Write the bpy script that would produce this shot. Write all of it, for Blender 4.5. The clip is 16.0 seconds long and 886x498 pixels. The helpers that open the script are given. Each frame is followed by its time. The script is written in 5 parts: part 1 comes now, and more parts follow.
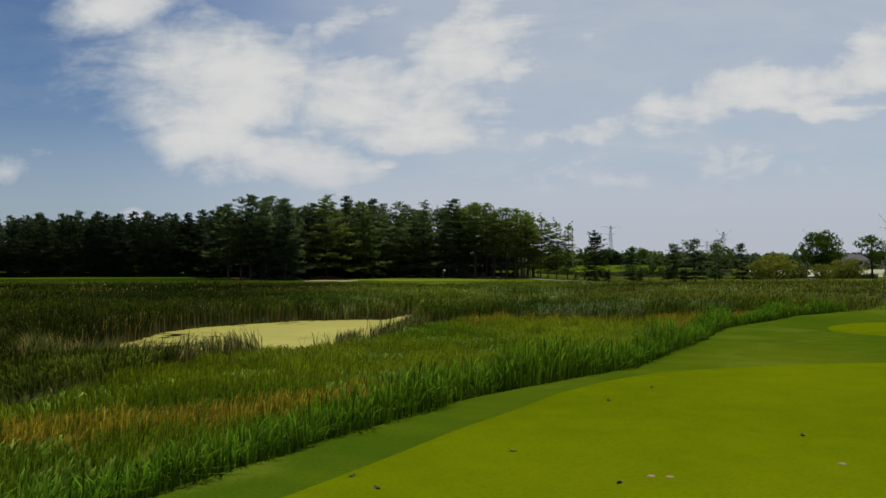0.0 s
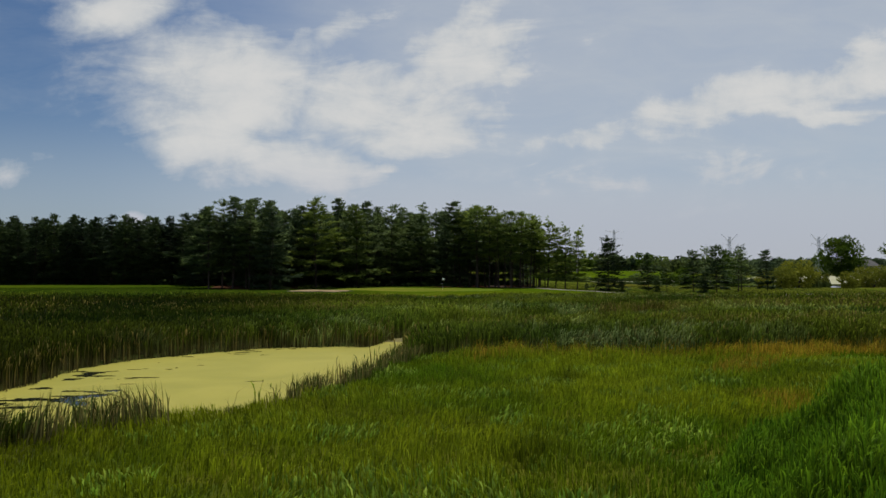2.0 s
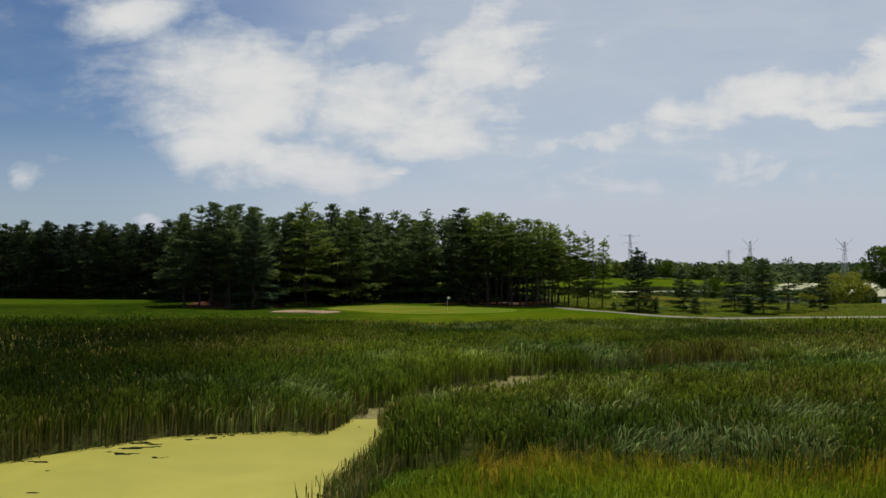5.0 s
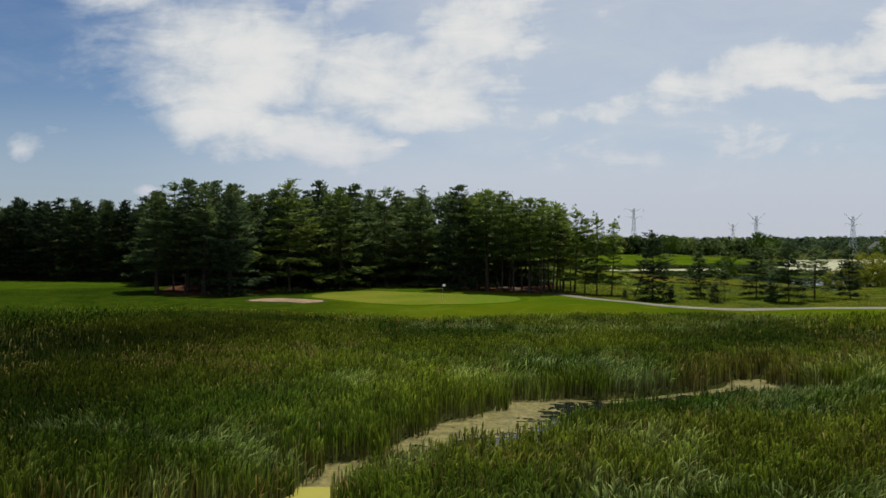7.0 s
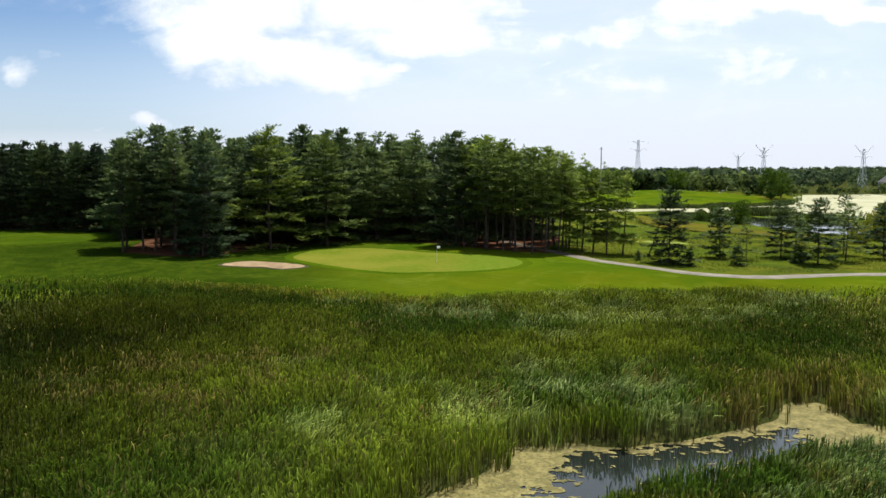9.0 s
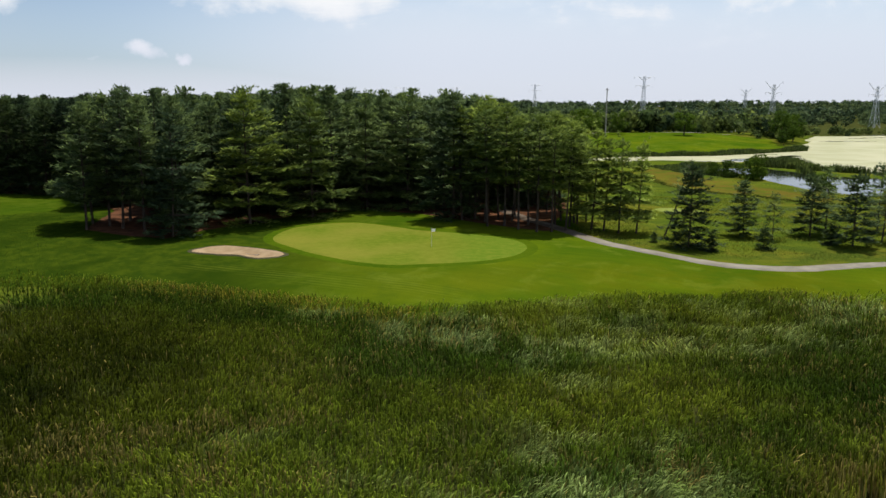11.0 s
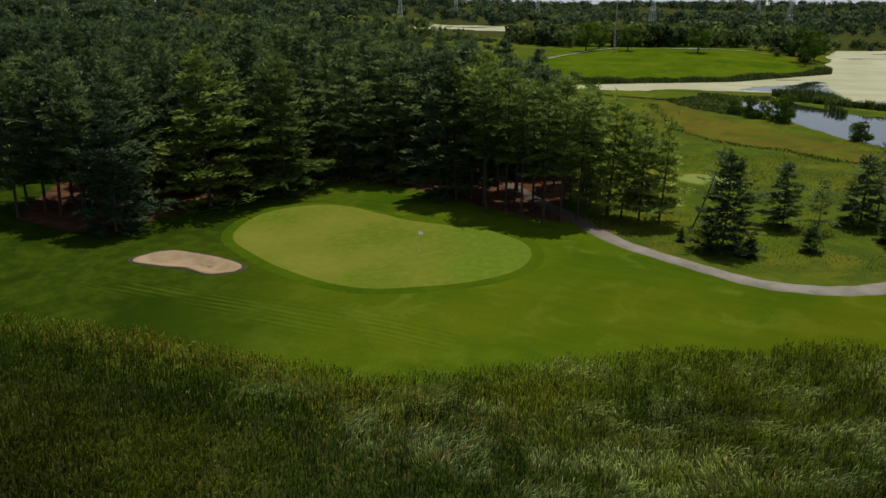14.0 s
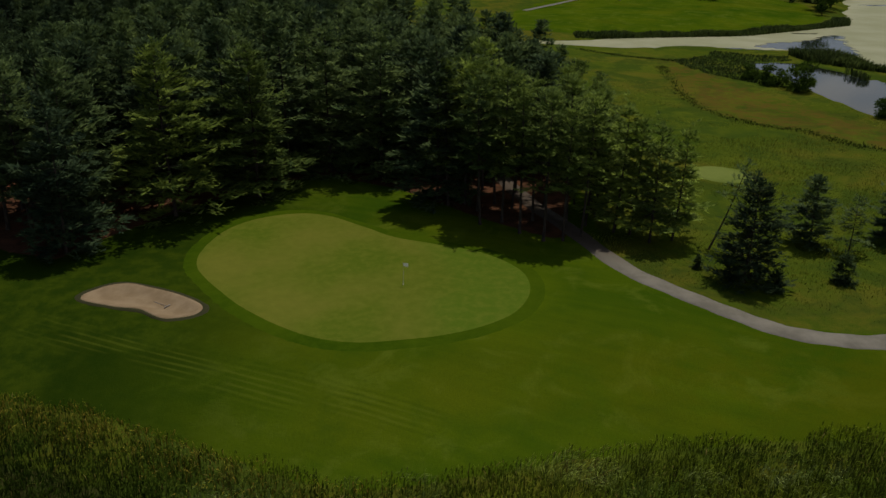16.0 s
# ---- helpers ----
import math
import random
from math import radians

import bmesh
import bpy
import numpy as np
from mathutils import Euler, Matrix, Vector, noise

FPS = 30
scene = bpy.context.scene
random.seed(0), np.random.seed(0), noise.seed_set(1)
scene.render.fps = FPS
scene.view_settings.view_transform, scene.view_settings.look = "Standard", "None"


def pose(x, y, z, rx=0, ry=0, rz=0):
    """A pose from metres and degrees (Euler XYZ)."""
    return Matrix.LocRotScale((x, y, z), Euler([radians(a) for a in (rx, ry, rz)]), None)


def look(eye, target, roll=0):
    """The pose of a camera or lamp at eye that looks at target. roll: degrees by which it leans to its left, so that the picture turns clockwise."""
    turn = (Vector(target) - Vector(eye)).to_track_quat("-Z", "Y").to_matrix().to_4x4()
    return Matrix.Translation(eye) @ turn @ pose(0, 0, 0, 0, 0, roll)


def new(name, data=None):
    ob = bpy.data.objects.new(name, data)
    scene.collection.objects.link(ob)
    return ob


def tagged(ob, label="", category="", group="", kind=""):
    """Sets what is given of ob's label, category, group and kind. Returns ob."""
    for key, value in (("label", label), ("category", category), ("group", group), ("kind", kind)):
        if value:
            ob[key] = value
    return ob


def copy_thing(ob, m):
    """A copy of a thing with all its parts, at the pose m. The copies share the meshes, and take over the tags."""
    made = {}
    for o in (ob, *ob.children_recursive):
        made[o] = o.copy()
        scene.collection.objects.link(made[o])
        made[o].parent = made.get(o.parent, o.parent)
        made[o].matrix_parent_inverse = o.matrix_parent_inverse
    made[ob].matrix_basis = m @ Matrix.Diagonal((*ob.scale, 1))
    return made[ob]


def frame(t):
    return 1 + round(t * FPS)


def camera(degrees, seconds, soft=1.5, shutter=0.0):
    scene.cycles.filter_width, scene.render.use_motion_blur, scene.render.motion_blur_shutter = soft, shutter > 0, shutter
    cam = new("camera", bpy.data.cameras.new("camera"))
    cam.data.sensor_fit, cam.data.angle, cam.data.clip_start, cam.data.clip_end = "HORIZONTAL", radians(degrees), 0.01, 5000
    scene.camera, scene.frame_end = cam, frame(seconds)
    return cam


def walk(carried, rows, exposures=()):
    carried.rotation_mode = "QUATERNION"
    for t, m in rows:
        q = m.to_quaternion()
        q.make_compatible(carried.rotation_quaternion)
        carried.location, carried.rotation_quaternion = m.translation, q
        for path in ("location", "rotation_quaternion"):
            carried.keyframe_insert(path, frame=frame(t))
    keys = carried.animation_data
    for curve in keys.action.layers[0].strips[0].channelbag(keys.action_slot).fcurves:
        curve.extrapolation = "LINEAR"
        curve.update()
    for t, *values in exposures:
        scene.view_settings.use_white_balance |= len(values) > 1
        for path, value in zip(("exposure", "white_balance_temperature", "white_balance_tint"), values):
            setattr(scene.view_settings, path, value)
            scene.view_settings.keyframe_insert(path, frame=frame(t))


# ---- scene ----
cam = camera(59.7, 16.0)
METRES, EYE, TILT, LEAN, TURN = 100.0, 5.2, 1.1, 0.3, 0.0
EXPOSURES = [(0.0, -0.12), (1.0, -0.22), (1.8, -0.2), (3.0, -0.04), (4.0, 0.0), (6.5, -0.05), (7.0, 0.06), (7.5, 0.28), (8.0, 0.50), (8.5, 0.70), (9.0, 0.78), (9.5, 0.72), (12.0, 0.36), (13.0, 0.18), (14.0, -0.08), (15.0, -0.36), (15.5, -0.40), (16.0, -0.92)]
ROWS = [
    (0.0, 0.0, 0.0, 0.0, -0.0, 0.0, 0.0),
    (0.5, 0.0002, 0.0338, 0.0002, 0.0, 0.07, -0.01),
    (1.0, 0.0005, 0.0683, 0.001, 0.01, 0.15, -0.05),
    (1.5, 0.0012, 0.1019, 0.0027, 0.01, 0.22, -0.04),
    (2.0, 0.0022, 0.135, 0.0051, 0.01, 0.31, -0.06),
    (2.5, 0.0033, 0.1671, 0.0088, 0.02, 0.34, -0.08),
    (3.0, 0.0045, 0.199, 0.0125, 0.03, 0.4, -0.09),
    (3.5, 0.0058, 0.2304, 0.0164, 0.05, 0.43, -0.1),
    (3.6, 0.0061, 0.2368, 0.0170, 0.14, 0.44, -0.1),
    (4.0, 0.0074, 0.263, 0.0188, 0.8, 0.48, -0.08),
    (4.2, 0.0082, 0.2752, 0.0203, 0.84, 0.49, -0.09),
    (6.5, 0.0179, 0.4108, 0.0368, 0.9, -0.12, -0.24),
    (7.0, 0.0191, 0.4395, 0.042, 0.92, -1.6, -0.22),
    (7.5, 0.02, 0.468, 0.0478, 0.93, -3.01, -0.2),
    (8.0, 0.0216, 0.4974, 0.0565, 0.94, -4.4, -0.25),
    (8.5, 0.0231, 0.5267, 0.0677, 0.93, -5.71, -0.25),
    (9.0, 0.0247, 0.5554, 0.0791, 0.93, -6.97, -0.26),
    (9.5, 0.026, 0.5841, 0.0909, 0.94, -8.24, -0.26),
    (12.0, 0.0299, 0.7246, 0.1519, 0.91, -14.51, -0.36),
    (12.5, 0.0313, 0.7535, 0.1639, 0.9, -15.74, -0.37),
    (13.0, 0.0325, 0.7824, 0.1757, 0.9, -16.96, -0.41),
    (13.5, 0.0335, 0.8102, 0.1873, 0.9, -18.14, -0.44),
    (14.0, 0.0348, 0.8384, 0.1992, 0.9, -19.34, -0.47),
    (14.5, 0.0362, 0.8674, 0.2108, 0.9, -20.54, -0.45),
    (15.0, 0.0382, 0.897, 0.2235, 0.9, -21.73, -0.5),
    (15.5, 0.0399, 0.9251, 0.2384, 0.87, -22.97, -0.53),
    (16.0, 0.0431, 0.9541, 0.2524, 0.92, -24.16, -0.59),
]
walk(cam, [(t, pose(0, 0, EYE, TILT, LEAN, TURN) @ pose(METRES * x, METRES * y, METRES * z, 90 + pitch, roll, yaw)) for t, x, y, z, yaw, pitch, roll in ROWS], EXPOSURES)

# ---- light ----
SUN_EL, SUN_AZ = 70.0, 27.0      # degrees above the horizon, degrees from +y towards +x
sun_from = Vector((math.sin(radians(SUN_AZ)) * math.cos(radians(SUN_EL)), math.cos(radians(SUN_AZ)) * math.cos(radians(SUN_EL)), math.sin(radians(SUN_EL))))
sun = new("sun", bpy.data.lights.new("sun", "SUN"))
sun.data.energy, sun.data.angle, sun.data.color = 3.8, radians(0.6), (1.0, 0.94, 0.82)
sun.matrix_world = look(sun_from * 100, (0, 0, 0))


class Nodes:
    """A thin wrapper to write node trees in few words."""

    def __init__(self, tree):
        self.tree = tree
        tree.nodes.clear()

    def add(self, kind, inputs=None, **attrs):
        n = self.tree.nodes.new(kind)
        for k, v in attrs.items():
            setattr(n, k, v)
        for k, v in (inputs or {}).items():
            sock = n.inputs[k]
            if isinstance(v, bpy.types.NodeSocket):
                self.tree.links.new(v, sock)
            else:
                sock.default_value = v
        return n

    def math(self, op, a, b=0.0, c=None, clamp=False):
        ins = {0: a, 1: b}
        if c is not None:
            ins[2] = c
        return self.add("ShaderNodeMath", ins, operation=op, use_clamp=clamp).outputs[0]

    def mix(self, fac, a, b, blend="MIX"):
        n = self.add("ShaderNodeMix", {"Factor": fac}, data_type="RGBA", blend_type=blend)
        for sock, v in ((n.inputs[6], a), (n.inputs[7], b)):
            if isinstance(v, bpy.types.NodeSocket):
                self.tree.links.new(v, sock)
            else:
                sock.default_value = (*v, 1) if len(v) == 3 else v
        return n.outputs[2]

    def ramp(self, v, lo, hi, a=0.0, b=1.0):
        return self.add("ShaderNodeMapRange", {0: v, 1: lo, 2: hi, 3: a, 4: b}, interpolation_type="SMOOTHSTEP").outputs[0]

    def noise(self, vec, scale, detail=4, rough=0.55, distort=0.0):
        return self.add("ShaderNodeTexNoise", {"Vector": vec, "Scale": scale, "Detail": detail, "Roughness": rough, "Distortion": distort}).outputs["Fac"]


def make_world():
    w = bpy.data.worlds.new("sky")
    scene.world = w
    w.use_nodes = True
    n = Nodes(w.node_tree)
    sky = n.add("ShaderNodeTexSky", sky_type="NISHITA", sun_disc=False, sun_elevation=radians(SUN_EL), sun_rotation=radians(SUN_AZ), air_density=1.0, dust_density=0.5, ozone_density=1.5).outputs[0]
    d = n.add("ShaderNodeTexCoord").outputs["Generated"]
    xyz = n.add("ShaderNodeSeparateXYZ", {0: d})
    ahead = n.math("MAXIMUM", n.math("ABSOLUTE", xyz.outputs[1]), 0.08)
    u, v = n.math("DIVIDE", xyz.outputs[0], ahead), n.math("DIVIDE", xyz.outputs[2], ahead)
    uv = n.add("ShaderNodeCombineXYZ", {0: u, 1: v, 2: 0.0}).outputs[0]
    # the cloud banks: middle, half-lengths, slope in degrees, weight
    banks = [(-0.27, 0.235, 0.125, 0.075, -8, 1.05), (-0.30, 0.175, 0.085, 0.055, -20, 1.05), (-0.20, 0.135, 0.17, 0.035, -12, 0.95), (-0.12, 0.215, 0.11, 0.07, 0, 0.95),
             (0.035, 0.275, 0.10, 0.045, 24, 1.0), (0.02, 0.315, 0.10, 0.03, 32, 0.85), (-0.03, 0.185, 0.15, 0.05, 10, 0.92), (0.09, 0.255, 0.05, 0.022, 12, 0.8),
             (0.16, 0.335, 0.075, 0.022, -30, 0.62), (0.19, 0.295, 0.03, 0.012, -15, 0.6), (-0.42, 0.335, 0.065, 0.026, 4, 0.95),
             (0.22, 0.178, 0.17, 0.024, 10, 0.80), (0.40, 0.220, 0.20, 0.034, 13, 1.02), (0.58, 0.262, 0.14, 0.040, 16, 1.05), (0.50, 0.200, 0.12, 0.014, -3, 0.9),
             (0.00, 0.120, 0.11, 0.020, -10, 0.60), (0.30, 0.115, 0.45, 0.045, 3, 0.66), (-0.16, 0.30, 0.13, 0.025, 22, 0.75), (0.30, 0.072, 0.14, 0.010, 2, 0.7), (0.11, 0.132, 0.018, 0.007, 8, 0.75),
             (-0.072, 0.128, 0.022, 0.010, -4, 0.9), (0.03, 0.112, 0.012, 0.005, 0, 0.6), (-0.565, 0.125, 0.026, 0.020, -10, 0.72), (-0.52, 0.148, 0.03, 0.008, 6, 0.4),
             (-0.395, 0.060, 0.026, 0.012, 0, 0.9), (-0.345, 0.056, 0.012, 0.009, 0, 0.85), (-0.46, 0.052, 0.02, 0.006, 0, 0.5), (0.10, 0.46, 0.6, 0.05, 8, 0.6)]
    drift = n.add("ShaderNodeTexNoise", {"Vector": uv, "Scale": 9.0, "Detail": 5, "Roughness": 0.62}).outputs["Color"]
    shift = n.add("ShaderNodeSeparateXYZ", {0: drift})
    uw = n.math("ADD", u, n.math("MULTIPLY", n.math("SUBTRACT", shift.outputs[0], 0.5), 0.075))
    vw = n.math("ADD", v, n.math("MULTIPLY", n.math("SUBTRACT", shift.outputs[1], 0.5), 0.050))
    total = None
    for cu, cv, a, b, slope, weight in banks:
        c, s_ = math.cos(radians(slope)), math.sin(radians(slope))
        du, dv = n.math("SUBTRACT", uw, cu), n.math("SUBTRACT", vw, cv)
        p = n.math("ADD", n.math("MULTIPLY", du, c / a), n.math("MULTIPLY", dv, s_ / a))
        q = n.math("ADD", n.math("MULTIPLY", du, -s_ / b), n.math("MULTIPLY", dv, c / b))
        r = n.math("ADD", n.math("MULTIPLY", p, p), n.math("MULTIPLY", q, q))
        g = n.math("MULTIPLY", n.math("POWER", 2.0, n.math("MULTIPLY", r, -0.75)), weight)
        total = g if total is None else n.math("MAXIMUM", total, g)
    streak = n.add("ShaderNodeMapping", {"Vector": uv, "Rotation": (0, 0, radians(-24)), "Scale": (7.0, 22.0, 1.0)}).outputs[0]
    fine = n.noise(streak, 1.0, 9, 0.62, 0.5)
    puff = n.noise(uv, 17.0, 6, 0.6, 0.3)
    grain = n.math("ADD", n.math("MULTIPLY", n.math("SUBTRACT", fine, 0.5), 0.95), n.math("MULTIPLY", n.math("SUBTRACT", puff, 0.5), 0.62))
    dens = n.math("ADD", total, grain)
    veil = n.math("ADD", n.ramp(uw, -0.45, 0.05, 0.05, 0.68), n.math("MULTIPLY", n.math("SUBTRACT", fine, 0.5), 0.35))
    fac = n.math("MAXIMUM", n.math("MULTIPLY", n.ramp(dens, 0.12, 0.92), 0.97), veil)
    haze = n.math("MULTIPLY", n.ramp(v, 0.24, 0.06, 0.0, 0.86), n.ramp(u, -0.50, 0.0, 0.42, 1.0))
    haze = n.math("MAXIMUM", haze, n.ramp(v, 0.10, 0.0, 0.0, 0.85))
    fac = n.math("MAXIMUM", fac, haze)
    shade = n.mix(n.ramp(n.math("ADD", dens, n.math("MULTIPLY", grain, 0.4)), 0.45, 1.25), (6.6, 7.0, 7.3), (8.55, 8.5, 8.3))
    shade = n.mix(n.ramp(v, 0.17, 0.03, 0.0, 0.8), shade, (5.65, 5.92, 6.95))
    blue = n.mix(1.0, n.mix(0.10, sky, (2.6, 2.9, 3.3)), (0.62, 0.768, 0.955), "MULTIPLY")
    away = n.ramp(u, -0.6, 0.05, 0.84, 1.04)
    blue = n.mix(1.0, blue, n.add("ShaderNodeCombineColor", {0: away, 1: away, 2: away}).outputs[0], "MULTIPLY")
    col = n.mix(fac, blue, shade)
    bg = n.add("ShaderNodeBackground", {"Color": col, "Strength": 0.088})
    n.add("ShaderNodeOutputWorld", {0: bg.outputs[0]})


make_world()


# ---- plan ----
def hashed(ix, iy, seed):
    h = (ix.astype(np.int64) * 374761393 + iy.astype(np.int64) * 668265263 + seed * 974634521) & 0x7FFFFFFF
    h = ((h ^ (h >> 13)) * 1274126177) & 0x7FFFFFFF
    return ((h ^ (h >> 16)) & 0xFFFF) / 65535.0


def vnoise(x, y, seed=0):
    ix, iy = np.floor(x), np.floor(y)
    fx, fy = x - ix, y - iy
    fx, fy = fx * fx * (3 - 2 * fx), fy * fy * (3 - 2 * fy)
    a, b = hashed(ix, iy, seed), hashed(ix + 1, iy, seed)
    c, d = hashed(ix, iy + 1, seed), hashed(ix + 1, iy + 1, seed)
    return (a * (1 - fx) + b * fx) * (1 - fy) + (c * (1 - fx) + d * fx) * fy


def fbm(x, y, seed=0, octaves=3):
    out, amp, tot = 0, 1.0, 0
    for k in range(octaves):
        out, tot = out + amp * vnoise(x * 2 ** k, y * 2 ** k, seed + k), tot + amp
        amp *= 0.5
    return out / tot


def sdist(x, y, poly):
    """Signed distance to a closed outline, minus inside."""
    x, y = np.asarray(x, float), np.asarray(y, float)
    best, inside = np.full(x.shape, 1e9), np.zeros(x.shape, bool)
    for (ax, ay), (bx, by) in zip(poly, poly[1:] + poly[:1]):
        ex, ey = bx - ax, by - ay
        t = np.clip(((x - ax) * ex + (y - ay) * ey) / (ex * ex + ey * ey + 1e-12), 0, 1)
        best = np.minimum(best, (x - ax - t * ex) ** 2 + (y - ay - t * ey) ** 2)
        cross = (ay > y) != (by > y)
        if ay != by:
            inside ^= cross & (x < (bx - ax) * (y - ay) / (by - ay) + ax)
    return np.where(inside, -1, 1) * np.sqrt(best)


def smooth(v, lo, hi):
    t = np.clip((v - lo) / (hi - lo), 0, 1)
    return t * t * (3 - 2 * t)


def rounded(poly, steps=6):
    """A closed Catmull-Rom curve through the corners."""
    out, k = [], len(poly)
    for i in range(k):
        p0, p1, p2, p3 = (np.array(poly[(i + j) % k], float) for j in (-1, 0, 1, 2))
        for s in range(steps):
            t = s / steps
            out.append(tuple(0.5 * (2 * p1 + (p2 - p0) * t + (2 * p0 - 5 * p1 + 4 * p2 - p3) * t * t + (3 * p1 - p0 - 3 * p2 + p3) * t ** 3)))
    return out


def open_curve(pts, steps=8):
    ext = [pts[0]] + list(pts) + [pts[-1]]
    out = []
    for i in range(1, len(ext) - 2):
        p0, p1, p2, p3 = (np.array(ext[i + j], float) for j in (-1, 0, 1, 2))
        for s in range(steps):
            t = s / steps
            out.append(0.5 * (2 * p1 + (p2 - p0) * t + (2 * p0 - 5 * p1 + 4 * p2 - p3) * t * t + (3 * p1 - p0 - 3 * p2 + p3) * t ** 3))
    return out + [np.array(pts[-1], float)]


NEAR_POND = [(-12, 42.5), (-15, 39.4), (-19.5, 39.6), (-21.3, 46), (-21, 54), (-21.4, 60), (-19.8, 64.5), (-16.8, 67.9), (-13, 71.2), (-8, 72.2), (-5.2, 71.8), (-3.9, 77), (-3.3, 77), (-2.6, 71),
             (-1.7, 67.5), (-2.5, 63), (-4.2, 57), (-5.5, 51), (-6.8, 47.5), (-9, 45)]
SLOUGH = [(-4.0, 75.4), (-4.0, 79), (-2.1, 80), (-0.8, 82.8), (1.4, 87.3), (4.4, 90.5), (5.3, 93.6), (8.2, 94), (10.9, 93.5), (14, 94.3), (17.7, 96.2), (21, 98), (22.6, 101.3),
          (24.8, 101.3), (24.5, 97.7), (28, 95.8), (26, 92.5), (21.7, 92.8), (19.1, 91.6), (17.8, 90.6), (15.3, 89.6), (12.7, 88.6), (10.1, 87), (7.5, 84), (5.6, 81), (3.1, 79.8),
          (0.7, 78.8), (-1.2, 77), (-2.7, 74)]
OPEN_WATER = [(0.9, 82.5), (4, 85), (6.8, 87.7), (7.4, 91), (9.4, 93.0), (13.8, 93.9), (18.0, 95.8), (21.3, 96.8), (21.1, 94), (18.4, 91.6), (14.4, 89.7), (11.4, 87.6), (8.9, 85), (6, 82.2), (4.7, 81)]
FAR_POND = [(20, 326), (43, 331), (57, 334), (75, 337), (95, 341), (120, 357), (138, 368), (150, 395), (160, 420), (185, 475), (200, 490), (300, 510), (420, 480), (420, 300), (230, 232),
            (140, 268), (113, 281), (101.7, 295), (100.9, 311), (86.8, 317.6), (69, 319.7), (53, 316), (41, 315.6), (20, 318)]
FAR_OPEN = [(84, 318), (100, 330), (125, 345), (120, 325), (112, 300), (104, 300)]
INNER_POND = [(77, 287), (84, 291.5), (90.6, 290), (92.5, 281), (94, 270), (100, 264), (115, 254), (140, 236), (165, 214), (150, 200), (110, 213), (86, 226), (82, 233), (80.5, 240), (80, 248), (80, 256), (80, 270)]
LITTLE_POND = [(-25, 757), (45, 712), (48, 624), (-21, 655), (-60, 690)]
TEE_LAND = [(-14, -30), (-8, 0), (-4.2, 10.7), (-3.4, 12), (-2, 14.5), (0.2, 17.9), (1.6, 19.6), (3.3, 21.3), (5.2, 22.8), (7.9, 27.4), (10.8, 32.4), (12.9, 36.4), (20, 44.7), (29.5, 51.6), (45, 58), (120, 62), (120, -60)]
TEE = [(-8.0, 1), (-4.9, 6.5), (-2.5, 9.8), (-1.5, 11.4), (-0.8, 12.6), (0.1, 14.2), (1.4, 16.2), (2.9, 18.6), (4.8, 20.7), (6.7, 22), (10.4, 23.1), (13.4, 23.5), (19, 23.3), (23, 18), (20, 0), (2, -8)]
TEE_BACK = [(17, 33.5), (18, 36.4), (20.2, 38.1), (24, 38.5), (29, 37), (29, 33), (24, 31), (19, 31)]
GREEN = [(-20.4, 161.6), (-20.7, 168.6), (-18.6, 173.6), (-14.2, 176.3), (-9.6, 175.8), (-5.4, 172.6), (-1.5, 169.4), (2.7, 167.6), (7.8, 165.5), (11.3, 161.4), (11.9, 157.0), (10.4, 152.9), (7.7, 150.3), (4.0, 148.4), (-0.4, 147.3), (-3.4, 147.1), (-7.1, 148.0), (-11.3, 150.7), (-15.4, 154.6)]
BUNKER = [(-28.1, 154.3), (-27.6, 156.2), (-25.4, 157.5), (-22.3, 156.6), (-18.8, 155), (-16.4, 153), (-16.8, 151.4), (-19.3, 150.9), (-22, 152.5), (-24.6, 153)]
MARSH_NORTH = [(-400, 168), (-120, 150), (-60, 141.5), (-40, 142), (-28, 141), (-20, 139), (-13, 136), (-7, 133.4), (-1.5, 131.6), (4.6, 133), (12, 135), (20, 136.5), (28, 137.6), (40, 138), (60, 140), (90, 143), (200, 150), (500, 160)]
PATH = [(10.5, 190), (13.5, 180.5), (17.3, 171.3), (20.8, 162.4), (24.9, 157.2), (28.5, 153.5), (32.1, 150.9), (36.8, 149.9), (41, 150.3), (45, 151.7), (51, 153.3), (60, 153.8), (80, 155), (120, 162), (200, 180)]
WOOD = [(-150, 215), (-66, 205), (-52, 186), (-48.5, 168), (-40, 163), (-33, 161), (-30, 168), (-24.5, 177), (-19, 184), (-12, 189), (-3, 184), (3, 178), (8, 173), (14, 168.3), (17.5, 168), (18, 176), (22, 190), (24, 205), (21, 226), (9, 248), (-14, 296), (-50, 340), (-150, 346)]
DRY_FIELD = [(52.6, 273), (50.4, 254), (50, 241.6), (52.5, 231), (57, 225), (62.5, 222), (69, 210), (80, 207), (76, 226), (70, 244), (66, 262), (62, 280), (60, 291), (55, 290)]
FIELD_EDGE = [(53.5, 282), (52.4, 273), (50.2, 254), (49.8, 241.6), (52.3, 231), (56.8, 224.6), (62.5, 221.4), (65, 214.9), (69, 209.6), (76, 204)]
DITCH = [(37.5, 303.4), (43, 299), (48.9, 295.9), (54, 293), (59, 290.8)]
FAR_FAIRWAY = [(20, 338), (45, 337), (75, 342), (95, 346), (118, 361), (132, 374), (142, 395), (146, 425), (138, 470), (112, 478), (85, 470), (62, 480), (42, 430), (25, 390)]


